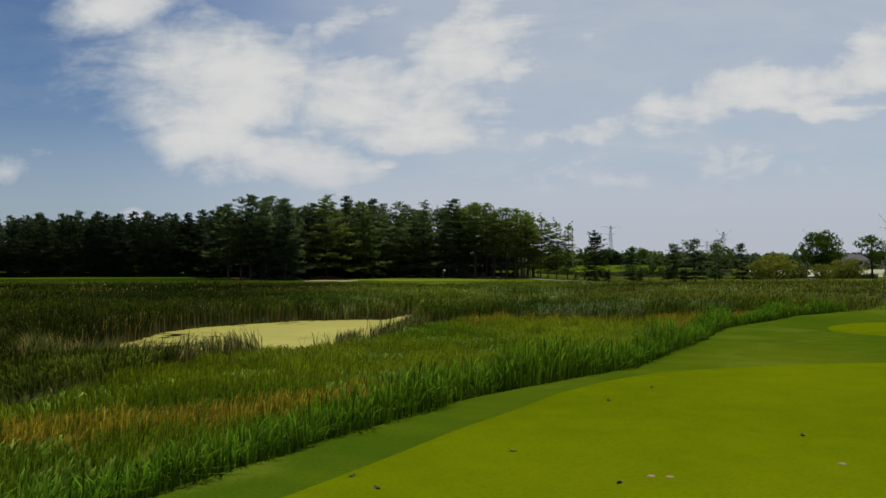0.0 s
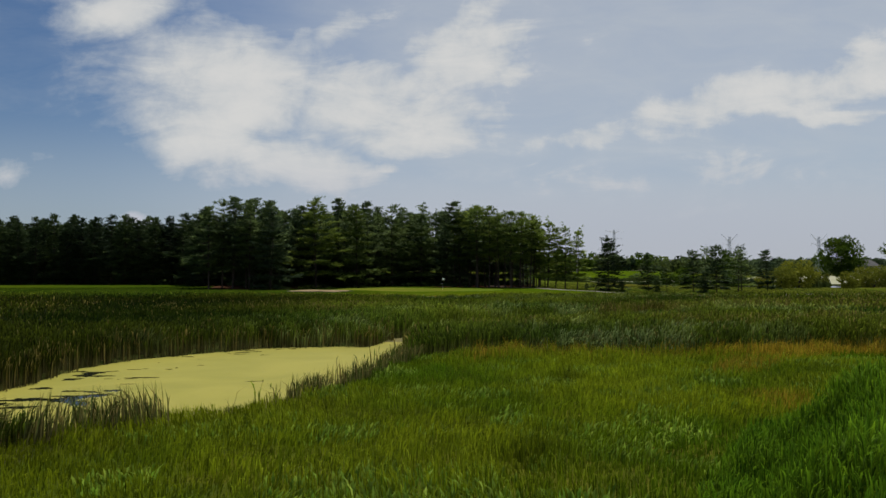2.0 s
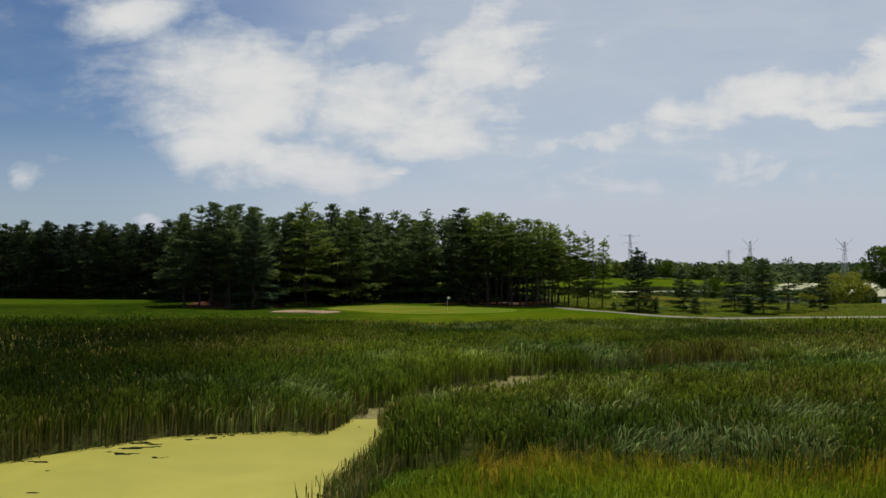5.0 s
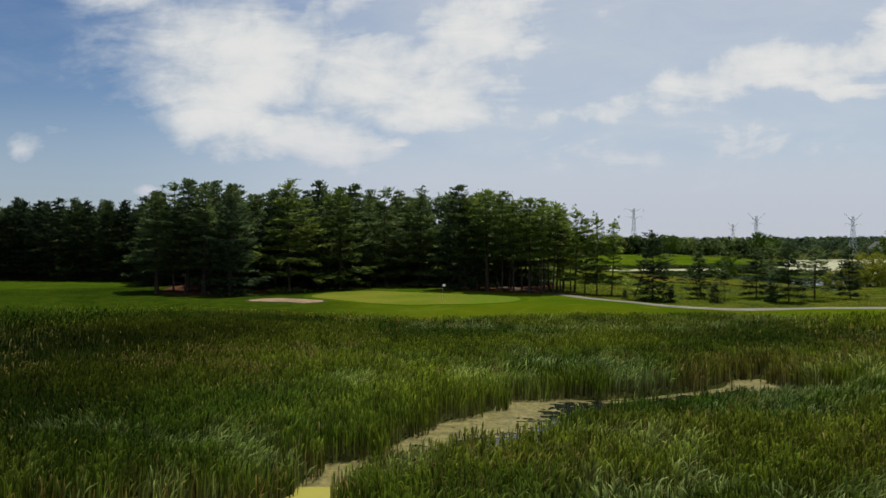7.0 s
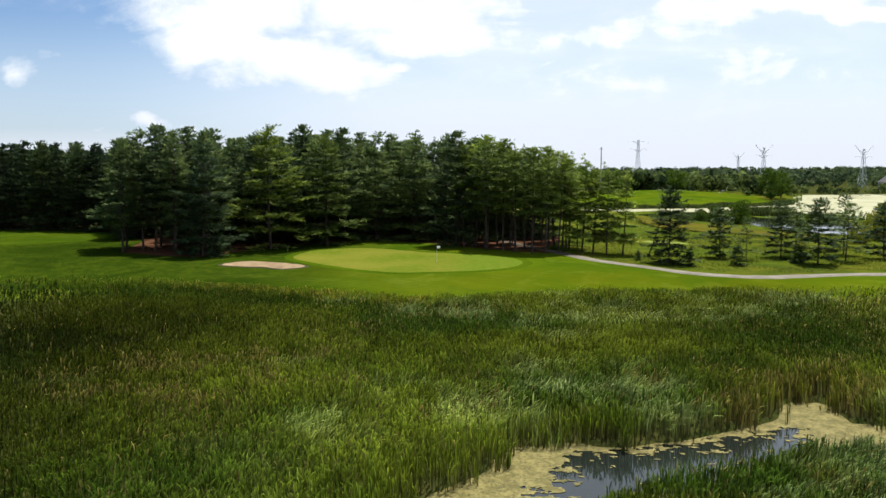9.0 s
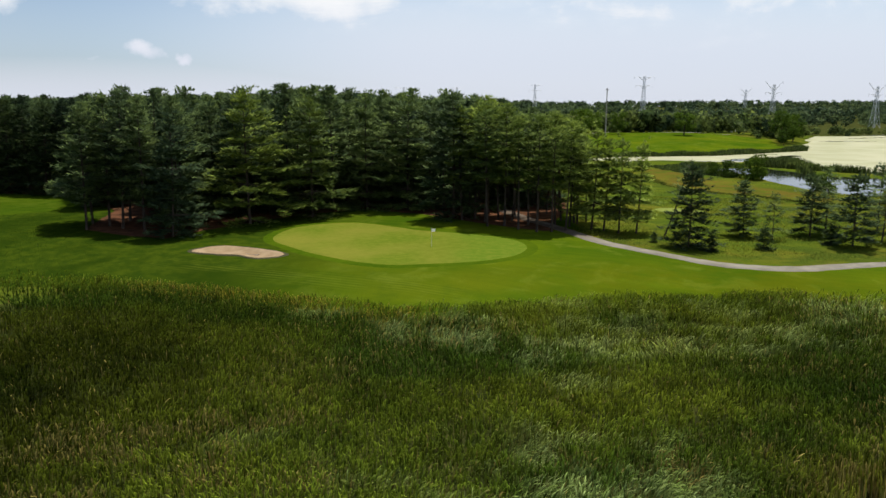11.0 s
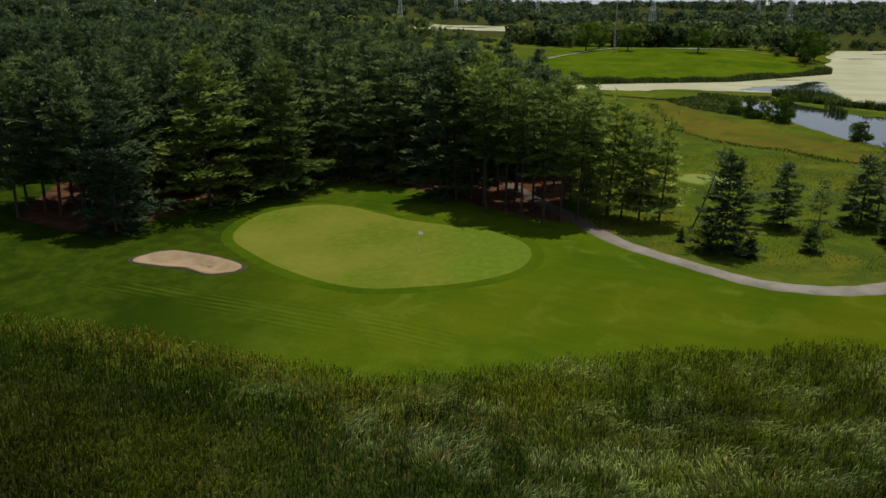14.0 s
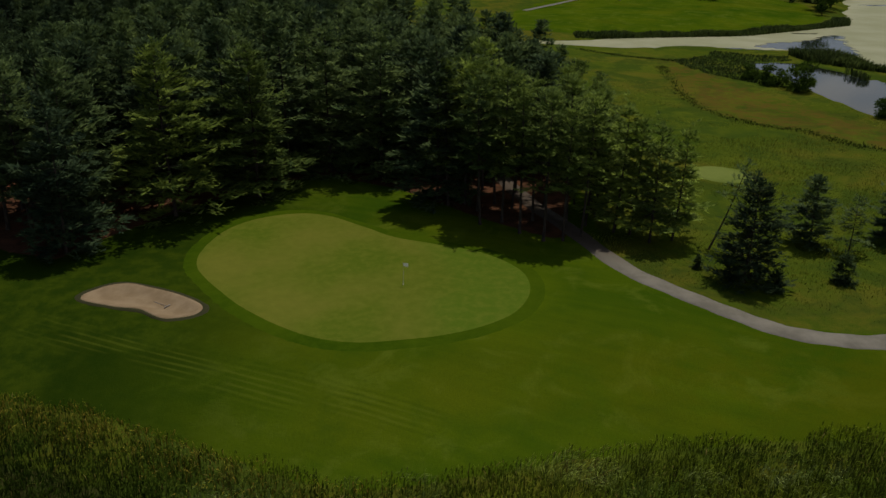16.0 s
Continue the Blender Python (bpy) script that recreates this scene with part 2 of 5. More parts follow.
def terrain(x, y):
    """The lie of the land over the whole plan."""
    x, y = np.asarray(x, float), np.asarray(y, float)
    north = y - np.interp(x, [p[0] for p in MARSH_NORTH], [p[1] for p in MARSH_NORTH])
    h = 0.22 + 0.10 * (fbm(x * 0.25, y * 0.25, 3) - 0.5)
    bank = smooth(north, -6, 16)
    east = smooth(x, 14, 48)
    lift = 1.95 - 0.95 * east + 0.25 * smooth(-x, 25, 70)
    lift = lift - 0.75 * smooth(x, 30, 70) * smooth(y, 175, 240)
    h = h + bank * (lift - 0.3)
    h = h + 0.22 * bank * (fbm(x * 0.07, y * 0.07, 9) - 0.5)
    h = h + (2.15 - h) * smooth(-sdist(x, y, TEE_LAND), -2.8, 0.6)
    ff = sdist(x, y, FAR_FAIRWAY)
    h = h + 2.2 * smooth(-ff, -2, 35) + 2.0 * smooth(y, 380, 460) * smooth(200 - x, 0, 60)
    far = smooth(np.hypot(x, y - 100), 420, 1400)
    h = h + far * (2 + 8 * fbm(x * 0.0016, y * 0.0016, 21)) + 13 * np.exp(-((x + 235) / 230) ** 2 - ((y - 1250) / 260) ** 2) - 34 * smooth(np.hypot(x, y - 100), 1450, 3600)
    for pond, edge in ((NEAR_POND, 1.0), (SLOUGH, 0.8), (FAR_POND, 3.0), (INNER_POND, 2.5), (LITTLE_POND, 6.0)):
        sd = sdist(x, y, pond) + 0.5 * edge * (fbm(x * 0.6, y * 0.6, 31) - 0.5)
        k = smooth(-sd, -edge, edge)
        h = h * (1 - k) + k * (2.6 if pond is LITTLE_POND else -0.55)
    k = smooth(-sdist(x, y, BUNKER), -0.2, 1.6)
    h = h - 0.45 * k
    return h


def cattail_share(x, y):
    """How far cattails, rather than low sedge, hold the ground."""
    edge = np.interp(x, [-200, -30, -15, -12, -6, -2, 2, 8, 14, 24, 40, 100], [8, 20, 28, 40, 52, 62, 64, 66, 64, 66, 68, 74])
    d = y - edge + 7 * (fbm(x * 0.12, y * 0.12, 91) - 0.5)
    return smooth(d, -2.0, 2.0)


# ---- materials ----
def material(name, build):
    m = bpy.data.materials.new(name)
    m.use_nodes = True
    n = Nodes(m.node_tree)
    shader = build(n)
    n.add("ShaderNodeOutputMaterial", {0: shader})
    return m


def principled(n, colour, rough=0.7, height=None, bump=0.3, dist=0.05, metal=0.0, spec=0.3):
    ins = {"Base Color": colour if isinstance(colour, bpy.types.NodeSocket) else (*colour, 1), "Roughness": rough, "Metallic": metal, "Specular IOR Level": spec}
    if height is not None:
        ins["Normal"] = n.add("ShaderNodeBump", {"Strength": bump, "Distance": dist, "Height": height}).outputs[0]
    return n.add("ShaderNodeBsdfPrincipled", ins).outputs[0]


def obj_vec(n):
    return n.add("ShaderNodeTexCoord").outputs["Object"]


def turf(name, low, high, bump=0.25, apron=None):
    def build(n):
        v = obj_vec(n)
        big, mid, fine = n.noise(v, 0.12, 4), n.noise(v, 1.1, 4, 0.6), n.noise(v, 14, 3, 0.7)
        c = n.mix(n.ramp(big, 0.3, 0.7), low, high)
        if apron:
            x = n.add("ShaderNodeSeparateXYZ", {0: v}).outputs[0]
            c = n.mix(n.ramp(n.math("ADD", x, n.math("MULTIPLY", n.math("SUBTRACT", big, 0.5), 16)), 0.0, 6.0), c, apron)
        c = n.mix(n.math("MULTIPLY", n.ramp(mid, 0.35, 0.75), 0.35), c, [k * 1.25 for k in high])
        c = n.mix(n.math("MULTIPLY", n.ramp(fine, 0.4, 0.7), 0.28), c, [k * 0.6 for k in low])
        return principled(n, c, 0.9, fine, bump, 0.03, spec=0.0)
    return material(name, build)


M_GREEN = turf("putting_turf", (0.090, 0.128, 0.011), (0.150, 0.154, 0.022), 0.1, (0.086, 0.138, 0.012))
M_TEE = turf("tee_turf", (0.078, 0.110, 0.001), (0.108, 0.137, 0.0015), 0.15)


def ground_build(n):
    v = obj_vec(n)
    big, mid, fine, strand = n.noise(v, 0.05, 5, 0.6), n.noise(v, 0.6, 5, 0.65), n.noise(v, 6, 4, 0.7), n.noise(v, 22, 2, 0.6)

    xyz = n.add("ShaderNodeSeparateXYZ", {0: v}).outputs
    along = n.math("SUBTRACT", n.math("MULTIPLY", xyz[0], 0.93), n.math("MULTIPLY", xyz[1], 0.36))
    across = n.math("ADD", n.math("MULTIPLY", xyz[0], 0.36), n.math("MULTIPLY", xyz[1], 0.93))

    def streaks(a, b):
        return n.noise(n.add("ShaderNodeCombineXYZ", {0: n.math("MULTIPLY", along, a), 1: n.math("MULTIPLY", across, b), 2: 0.0}).outputs[0], 1.0, 3, 0.5)
    lines = streaks(0.10, 0.7)

    def att(k):
        return n.add("ShaderNodeAttribute", attribute_name=k).outputs["Fac"]
    c = n.mix(n.ramp(big, 0.3, 0.7), (0.058, 0.088, 0.008), (0.100, 0.124, 0.012))
    c = n.mix(n.math("MULTIPLY", n.ramp(mid, 0.45, 0.7), 0.6), c, (0.105, 0.135, 0.010))
    olive = n.ramp(n.math("ADD", n.math("MULTIPLY", n.noise(v, 0.035, 4, 0.6, 0.8), 0.65), n.math("MULTIPLY", mid, 0.35)), 0.44, 0.58)
    c = n.mix(n.math("MULTIPLY", olive, 0.85), c, (0.118, 0.110, 0.014))
    clumps = n.ramp(n.math("ADD", n.math("MULTIPLY", n.noise(v, 0.10, 5, 0.65, 0.6), 0.7), n.math("MULTIPLY", mid, 0.3)), 0.45, 0.57)
    c = n.mix(n.math("MULTIPLY", clumps, 0.75), c, (0.036, 0.066, 0.009))
    rusty = n.math("MULTIPLY", n.math("MULTIPLY", att("dry"), 0.80), n.ramp(n.math("ADD", n.math("MULTIPLY", mid, 0.6), n.math("MULTIPLY", n.noise(v, 0.16, 3), 0.4)), 0.42, 0.60))
    c = n.mix(rusty, c, (0.118, 0.076, 0.016))
    mown = n.mix(n.ramp(n.math("ADD", n.math("MULTIPLY", big, 0.7), n.math("MULTIPLY", lines, 0.3)), 0.32, 0.68), (0.034, 0.074, 0.003), (0.080, 0.117, 0.004))
    mown = n.mix(n.math("MULTIPLY", n.ramp(n.noise(v, 0.045, 3, 0.5), 0.50, 0.66), 0.35), mown, (0.118, 0.128, 0.006))
    mown = n.mix(n.math("MULTIPLY", n.ramp(n.noise(v, 0.22, 5, 0.65, 0.5), 0.50, 0.68), 0.45), mown, (0.125, 0.160, 0.016))
    mown = n.mix(n.math("MULTIPLY", n.ramp(n.noise(v, 0.33, 4, 0.6), 0.52, 0.70), 0.45), mown, (0.040, 0.078, 0.004))
    mown = n.mix(n.math("MULTIPLY", att("worn"), n.ramp(n.math("ADD", n.math("MULTIPLY", mid, 0.4), n.math("MULTIPLY", n.noise(v, 0.09, 4, 0.6), 0.6)), 0.34, 0.60, 0.10, 0.7)), mown, (0.086, 0.094, 0.003))
    # unmown rough, with cloud shade on the left put into its colour
    shaded_rough = n.mix(n.ramp(mid, 0.35, 0.65), (0.020, 0.040, 0.003), (0.040, 0.062, 0.004))
    shaded_rough = n.mix(n.math("MULTIPLY", n.ramp(n.noise(v, 0.07, 5, 0.65, 0.5), 0.46, 0.60), 0.75), shaded_rough, (0.014, 0.030, 0.002))
    mown = n.mix(att("shaggy_shade"), mown, shaded_rough)
    ragged = n.math("MULTIPLY", n.math("SUBTRACT", mid, 0.5), 0.35)
    c = n.mix(n.ramp(n.math("ADD", att("mown"), ragged), 0.4, 0.6), c, mown)
    wet = n.mix(n.ramp(mid, 0.35, 0.65), (0.030, 0.042, 0.010), (0.060, 0.060, 0.018))
    c = n.mix(n.ramp(n.math("ADD", att("wet"), ragged), 0.4, 0.6), c, wet)
    litter = n.mix(n.ramp(mid, 0.3, 0.7), (0.060, 0.032, 0.020), (0.130, 0.056, 0.032))
    c = n.mix(n.ramp(n.math("ADD", att("needles"), ragged), 0.4, 0.6), c, litter)
    c = n.mix(n.math("MULTIPLY", n.ramp(fine, 0.4, 0.75), 0.22), c, (0.03, 0.045, 0.008))
    wheel = n.math("MULTIPLY", att("tracks"), n.math("MULTIPLY", n.ramp(n.math("SINE", n.math("ADD", n.math("MULTIPLY", across, 10.0), n.math("MULTIPLY", lines, 5.0))), 0.1, 0.9), n.ramp(streaks(0.16, 0.5), 0.38, 0.60)))
    c = n.mix(n.math("MULTIPLY", wheel, 0.26), c, (0.135, 0.160, 0.018))
    rut = n.math("MULTIPLY", att("tracks"), n.math("MULTIPLY", n.ramp(n.math("SINE", n.math("ADD", n.math("MULTIPLY", across, 10.0), n.math("MULTIPLY", lines, 5.0))), -0.2, -0.9), n.ramp(streaks(0.12, 0.5), 0.40, 0.62)))
    c = n.mix(n.math("MULTIPLY", rut, 0.34), c, (0.020, 0.042, 0.004))
    h = n.math("ADD", fine, n.math("MULTIPLY", strand, 0.5))
    return principled(n, c, 0.95, h, 0.5, 0.12, spec=0.0)


M_GROUND = material("land_grass", ground_build)


def sand_build(n):
    v = obj_vec(n)
    a, b = n.noise(v, 0.8, 4), n.noise(v, 9, 4, 0.7)
    c = n.mix(n.ramp(a, 0.3, 0.7), (0.250, 0.178, 0.104), (0.325, 0.240, 0.148))
    c = n.mix(n.math("MULTIPLY", n.ramp(b, 0.5, 0.75), 0.4), c, (0.29, 0.195, 0.12))
    return principled(n, c, 0.95, b, 0.5, 0.05, spec=0.03)


def asphalt_build(n):
    v = obj_vec(n)
    a, b = n.noise(v, 0.5, 5, 0.65), n.noise(v, 18, 3)
    c = n.mix(n.ramp(a, 0.3, 0.7), (0.152, 0.138, 0.108), (0.228, 0.206, 0.166))
    c = n.mix(n.math("MULTIPLY", n.ramp(b, 0.5, 0.8), 0.3), c, (0.15, 0.14, 0.125))
    # under the pines: needle litter, with tree shade put into the same dark colour
    y = n.add("ShaderNodeSeparateXYZ", {0: v}).outputs[1]
    strewn_shade = n.math("MULTIPLY", n.ramp(n.math("ADD", y, n.math("MULTIPLY", n.math("SUBTRACT", a, 0.5), 9)), 162.0, 168.0), n.ramp(y, 230.0, 215.0))
    c = n.mix(n.math("MULTIPLY", strewn_shade, 0.85), c, (0.075, 0.050, 0.034))
    return principled(n, c, 0.85, b, 0.3, 0.01, spec=0.2)


def water_build(n):
    v = obj_vec(n)
    r = n.noise(v, 1.6, 3)
    return principled(n, (0.012, 0.016, 0.014), 0.06, r, 0.04, 0.05, spec=0.5)


def weed_build(n):
    v = obj_vec(n)
    a, b, f = n.noise(v, 0.16, 5, 0.6, 0.6), n.noise(v, 1.4, 5, 0.65), n.noise(v, 16, 3, 0.7)
    c = n.mix(n.ramp(a, 0.3, 0.7), (0.262, 0.250, 0.036), (0.330, 0.300, 0.050))
    c = n.mix(n.math("MULTIPLY", n.ramp(b, 0.55, 0.75), 0.45), c, (0.25, 0.25, 0.045))
    c = n.mix(n.math("MULTIPLY", n.ramp(f, 0.5, 0.8), 0.3), c, (0.21, 0.19, 0.04))
    return principled(n, c, 0.7, f, 0.25, 0.02, spec=0.25)


def mat_build(n):
    v = obj_vec(n)
    b, f = n.noise(v, 1.3, 6, 0.75), n.noise(v, 5, 5, 0.8)
    c = n.mix(n.ramp(b, 0.40, 0.60), (0.110, 0.098, 0.026), (0.225, 0.195, 0.066))
    c = n.mix(n.ramp(f, 0.50, 0.64), c, (0.050, 0.046, 0.018))
    return principled(n, c, 0.75, f, 0.5, 0.05, spec=0.25)


def far_weed_build(n):
    v = obj_vec(n)
    b, f = n.noise(v, 0.05, 5, 0.6, 0.4), n.noise(v, 0.5, 4, 0.7)
    c = n.mix(n.ramp(b, 0.35, 0.65), (0.265, 0.268, 0.130), (0.355, 0.345, 0.205))
    c = n.mix(n.math("MULTIPLY", n.ramp(f, 0.5, 0.7), 0.3), c, (0.34, 0.34, 0.20))
    return principled(n, c, 0.6, spec=0.3)


M_SAND, M_PATH, M_WATER = material("bunker_sand", sand_build), material("path_gravel", asphalt_build), material("dark_water", water_build)
M_WEED, M_MAT, M_FARWEED = material("duckweed", weed_build), material("dead_algae", mat_build), material("pale_duckweed", far_weed_build)


def blade_build(n):
    tint = n.add("ShaderNodeAttribute", attribute_name="tint").outputs["Color"]
    r = n.add("ShaderNodeNewGeometry").outputs["Random Per Island"]
    c = n.mix(1.0, tint, n.mix(r, (0.34, 0.37, 0.33), (1.68, 1.66, 1.62)), "MULTIPLY")
    p = principled(n, c, 0.6, spec=0.04)
    t = n.add("ShaderNodeBsdfTranslucent", {"Color": c}).outputs[0]
    return n.add("ShaderNodeMixShader", {0: 0.45, 1: p, 2: t}).outputs[0]


M_BLADE = material("marsh_blades", blade_build)


def foliage(name, dark, light, trans=0.28, rough=0.7):
    def build(n):
        g = n.add("ShaderNodeNewGeometry").outputs["Random Per Island"]
        o = n.add("ShaderNodeObjectInfo").outputs["Random"]
        v = n.noise(obj_vec(n), 0.5, 3)
        c = n.mix(n.math("ADD", n.math("MULTIPLY", g, 0.5), n.math("MULTIPLY", n.ramp(v, 0.32, 0.68), 0.5)), dark, light)
        c = n.mix(1.0, c, n.mix(o, (0.55, 0.60, 0.72), (1.45, 1.38, 1.05)), "MULTIPLY")
        p = principled(n, c, rough, spec=0.04)
        t = n.add("ShaderNodeBsdfTranslucent", {"Color": c}).outputs[0]
        return n.add("ShaderNodeMixShader", {0: trans, 1: p, 2: t}).outputs[0]
    return material(name, build)


M_PINE = foliage("pine_needles", (0.023, 0.048, 0.028), (0.164, 0.224, 0.082))
# brighter copy of the pine needles, sunlit highlights put into its colour
M_SUNLIT_PINE = foliage("sunlit_pine_needles", (0.030, 0.062, 0.022), (0.250, 0.320, 0.060))
# light through the open right-hand pines put into a lighter, yellower needle colour
M_LIT_PINE = foliage("lit_pine_needles", (0.036, 0.072, 0.022), (0.275, 0.355, 0.074))
M_SPRUCE = foliage("spruce_needles", (0.018, 0.036, 0.020), (0.080, 0.116, 0.046))
M_LEAF = foliage("broad_leaves", (0.035, 0.070, 0.008), (0.095, 0.150, 0.018), 0.4)
M_WILLOW = foliage("willow_leaves", (0.10, 0.125, 0.016), (0.24, 0.25, 0.036), 0.35)


def bark_build(n):
    v = n.add("ShaderNodeMapping", {"Vector": obj_vec(n), "Scale": (6, 6, 1.2)}).outputs[0]
    a, b = n.noise(v, 1.0, 5, 0.7), n.noise(v, 5.0, 3)
    c = n.mix(n.ramp(a, 0.3, 0.7), (0.024, 0.018, 0.015), (0.078, 0.060, 0.047))
    return principled(n, c, 0.9, b, 0.6, 0.04, spec=0.1)


def steel_build(n):
    # pale base colour: the pylons' distance haze is put into the steel
    a = n.noise(obj_vec(n), 0.4, 4)
    return principled(n, n.mix(a, (0.50, 0.52, 0.54), (0.66, 0.68, 0.70)), 0.55, metal=0.15)


def plain_build(colour, rough=0.6):
    def build(n):
        a = n.noise(obj_vec(n), 1.5, 4)
        return principled(n, n.mix(a, [k * 0.85 for k in colour], [min(1, k * 1.1) for k in colour]), rough)
    return build


M_BARK, M_STEEL = material("bark", bark_build), material("galvanised_steel", steel_build)
M_WHITE = material("white_paint", plain_build((0.75, 0.75, 0.73)))
def cloth_build(n):
    p = principled(n, (0.85, 0.85, 0.83), 0.8)
    t = n.add("ShaderNodeBsdfTranslucent", {"Color": (0.85, 0.85, 0.83, 1)}).outputs[0]
    return n.add("ShaderNodeMixShader", {0: 0.5, 1: p, 2: t}).outputs[0]


M_CLOTH = material("flag_cloth", cloth_build)
M_ROOF = material("roof_shingle", plain_build((0.10, 0.098, 0.10), 0.85))
M_WALL = material("house_siding", plain_build((0.42, 0.38, 0.33), 0.8))
M_GLASS = material("window_glass", lambda n: principled(n, (0.03, 0.035, 0.04), 0.08, spec=0.5))
M_WOODPOLE = material("weathered_pole", plain_build((0.30, 0.27, 0.24), 0.85))


# ---- mesh helpers ----
def mesh_object(name, verts, faces, mat, parent=None, smooth_shade=False):
    me = bpy.data.meshes.new(name)
    verts, faces = np.asarray(verts, np.float32), [np.asarray(f, np.int32) for f in faces] if isinstance(faces, list) else faces
    if isinstance(faces, list):
        loops = np.concatenate([f.ravel() for f in faces])
        sizes = np.concatenate([np.full(len(f), f.shape[1], np.int32) for f in faces])
    else:
        loops, sizes = faces.ravel().astype(np.int32), np.full(len(faces), faces.shape[1], np.int32)
    me.vertices.add(len(verts))
    me.vertices.foreach_set("co", verts.ravel())
    me.loops.add(len(loops))
    me.loops.foreach_set("vertex_index", loops)
    me.polygons.add(len(sizes))
    me.polygons.foreach_set("loop_start", np.concatenate([[0], np.cumsum(sizes)[:-1]]).astype(np.int32))
    if smooth_shade:
        me.polygons.foreach_set("use_smooth", np.ones(len(sizes), bool))
    me.update(calc_edges=True)
    me.materials.append(mat)
    ob = new(name, me)
    if parent is not None:
        ob.parent = parent
    return ob


def part(name, bm, mat, parent=None, label=""):
    me = bpy.data.meshes.new(name)
    bm.to_mesh(me)
    bm.free()
    me.materials.append(mat)
    ob = new(name, me)
    if parent is not None:
        ob.parent = parent
    return tagged(ob, label) if label else ob


def bar(bm, a, b, r0, r1=None, sides=4):
    """A tapered bar between two points."""
    r1 = r0 if r1 is None else r1
    a, b = Vector(a), Vector(b)
    q = (b - a).to_track_quat("Z", "Y")
    rings = []
    for p, r in ((a, r0), (b, r1)):
        rings.append([bm.verts.new(p + q @ Vector((r * math.cos(2 * math.pi * k / sides), r * math.sin(2 * math.pi * k / sides), 0))) for k in range(sides)])
    for k in range(sides):
        bm.faces.new((rings[0][k], rings[0][(k + 1) % sides], rings[1][(k + 1) % sides], rings[1][k]))
    bm.faces.new(rings[0][::-1])
    bm.faces.new(rings[1])


def box(bm, lo, hi):
    m = bmesh.ops.create_cube(bm, size=1.0)
    for v in m["verts"]:
        v.co = Vector([lo[i] + (v.co[i] + 0.5) * (hi[i] - lo[i]) for i in range(3)])


def draped(name, outline, lift, mat, rings=14, steps=6):
    """A sheet inside a rounded outline that follows the land."""
    rim = np.array(rounded(outline, steps))
    mid = rim.mean(axis=0)
    k = len(rim)
    pts = [mid[None, :]]
    for r in range(1, rings + 1):
        pts.append(mid + (rim - mid) * (r / rings))
    xy = np.concatenate(pts)
    z = terrain(xy[:, 0], xy[:, 1]) + lift
    z[-k:] -= lift * 1.5
    tris = np.array([(0, 1 + j, 1 + (j + 1) % k) for j in range(k)])
    quads = []
    for r in range(rings - 1):
        a = 1 + r * k
        for j in range(k):
            quads.append((a + j, a + k + j, a + k + (j + 1) % k, a + (j + 1) % k))
    return mesh_object(name, np.column_stack([xy, z]), [tris, np.array(quads)], mat, smooth_shade=True)


# ---- land and water ----
def stretch(lo, hi, dense_lo, dense_hi, step, grow=1.13):
    out = list(np.arange(dense_lo, dense_hi + 1e-6, step))
    for sign, end, edge in ((1, hi, dense_hi), (-1, lo, dense_lo)):
        p, s = edge, step
        while sign * (end - p) > 0:
            s *= grow
            p += sign * s
            out.append(p)
    return np.array(sorted(out))


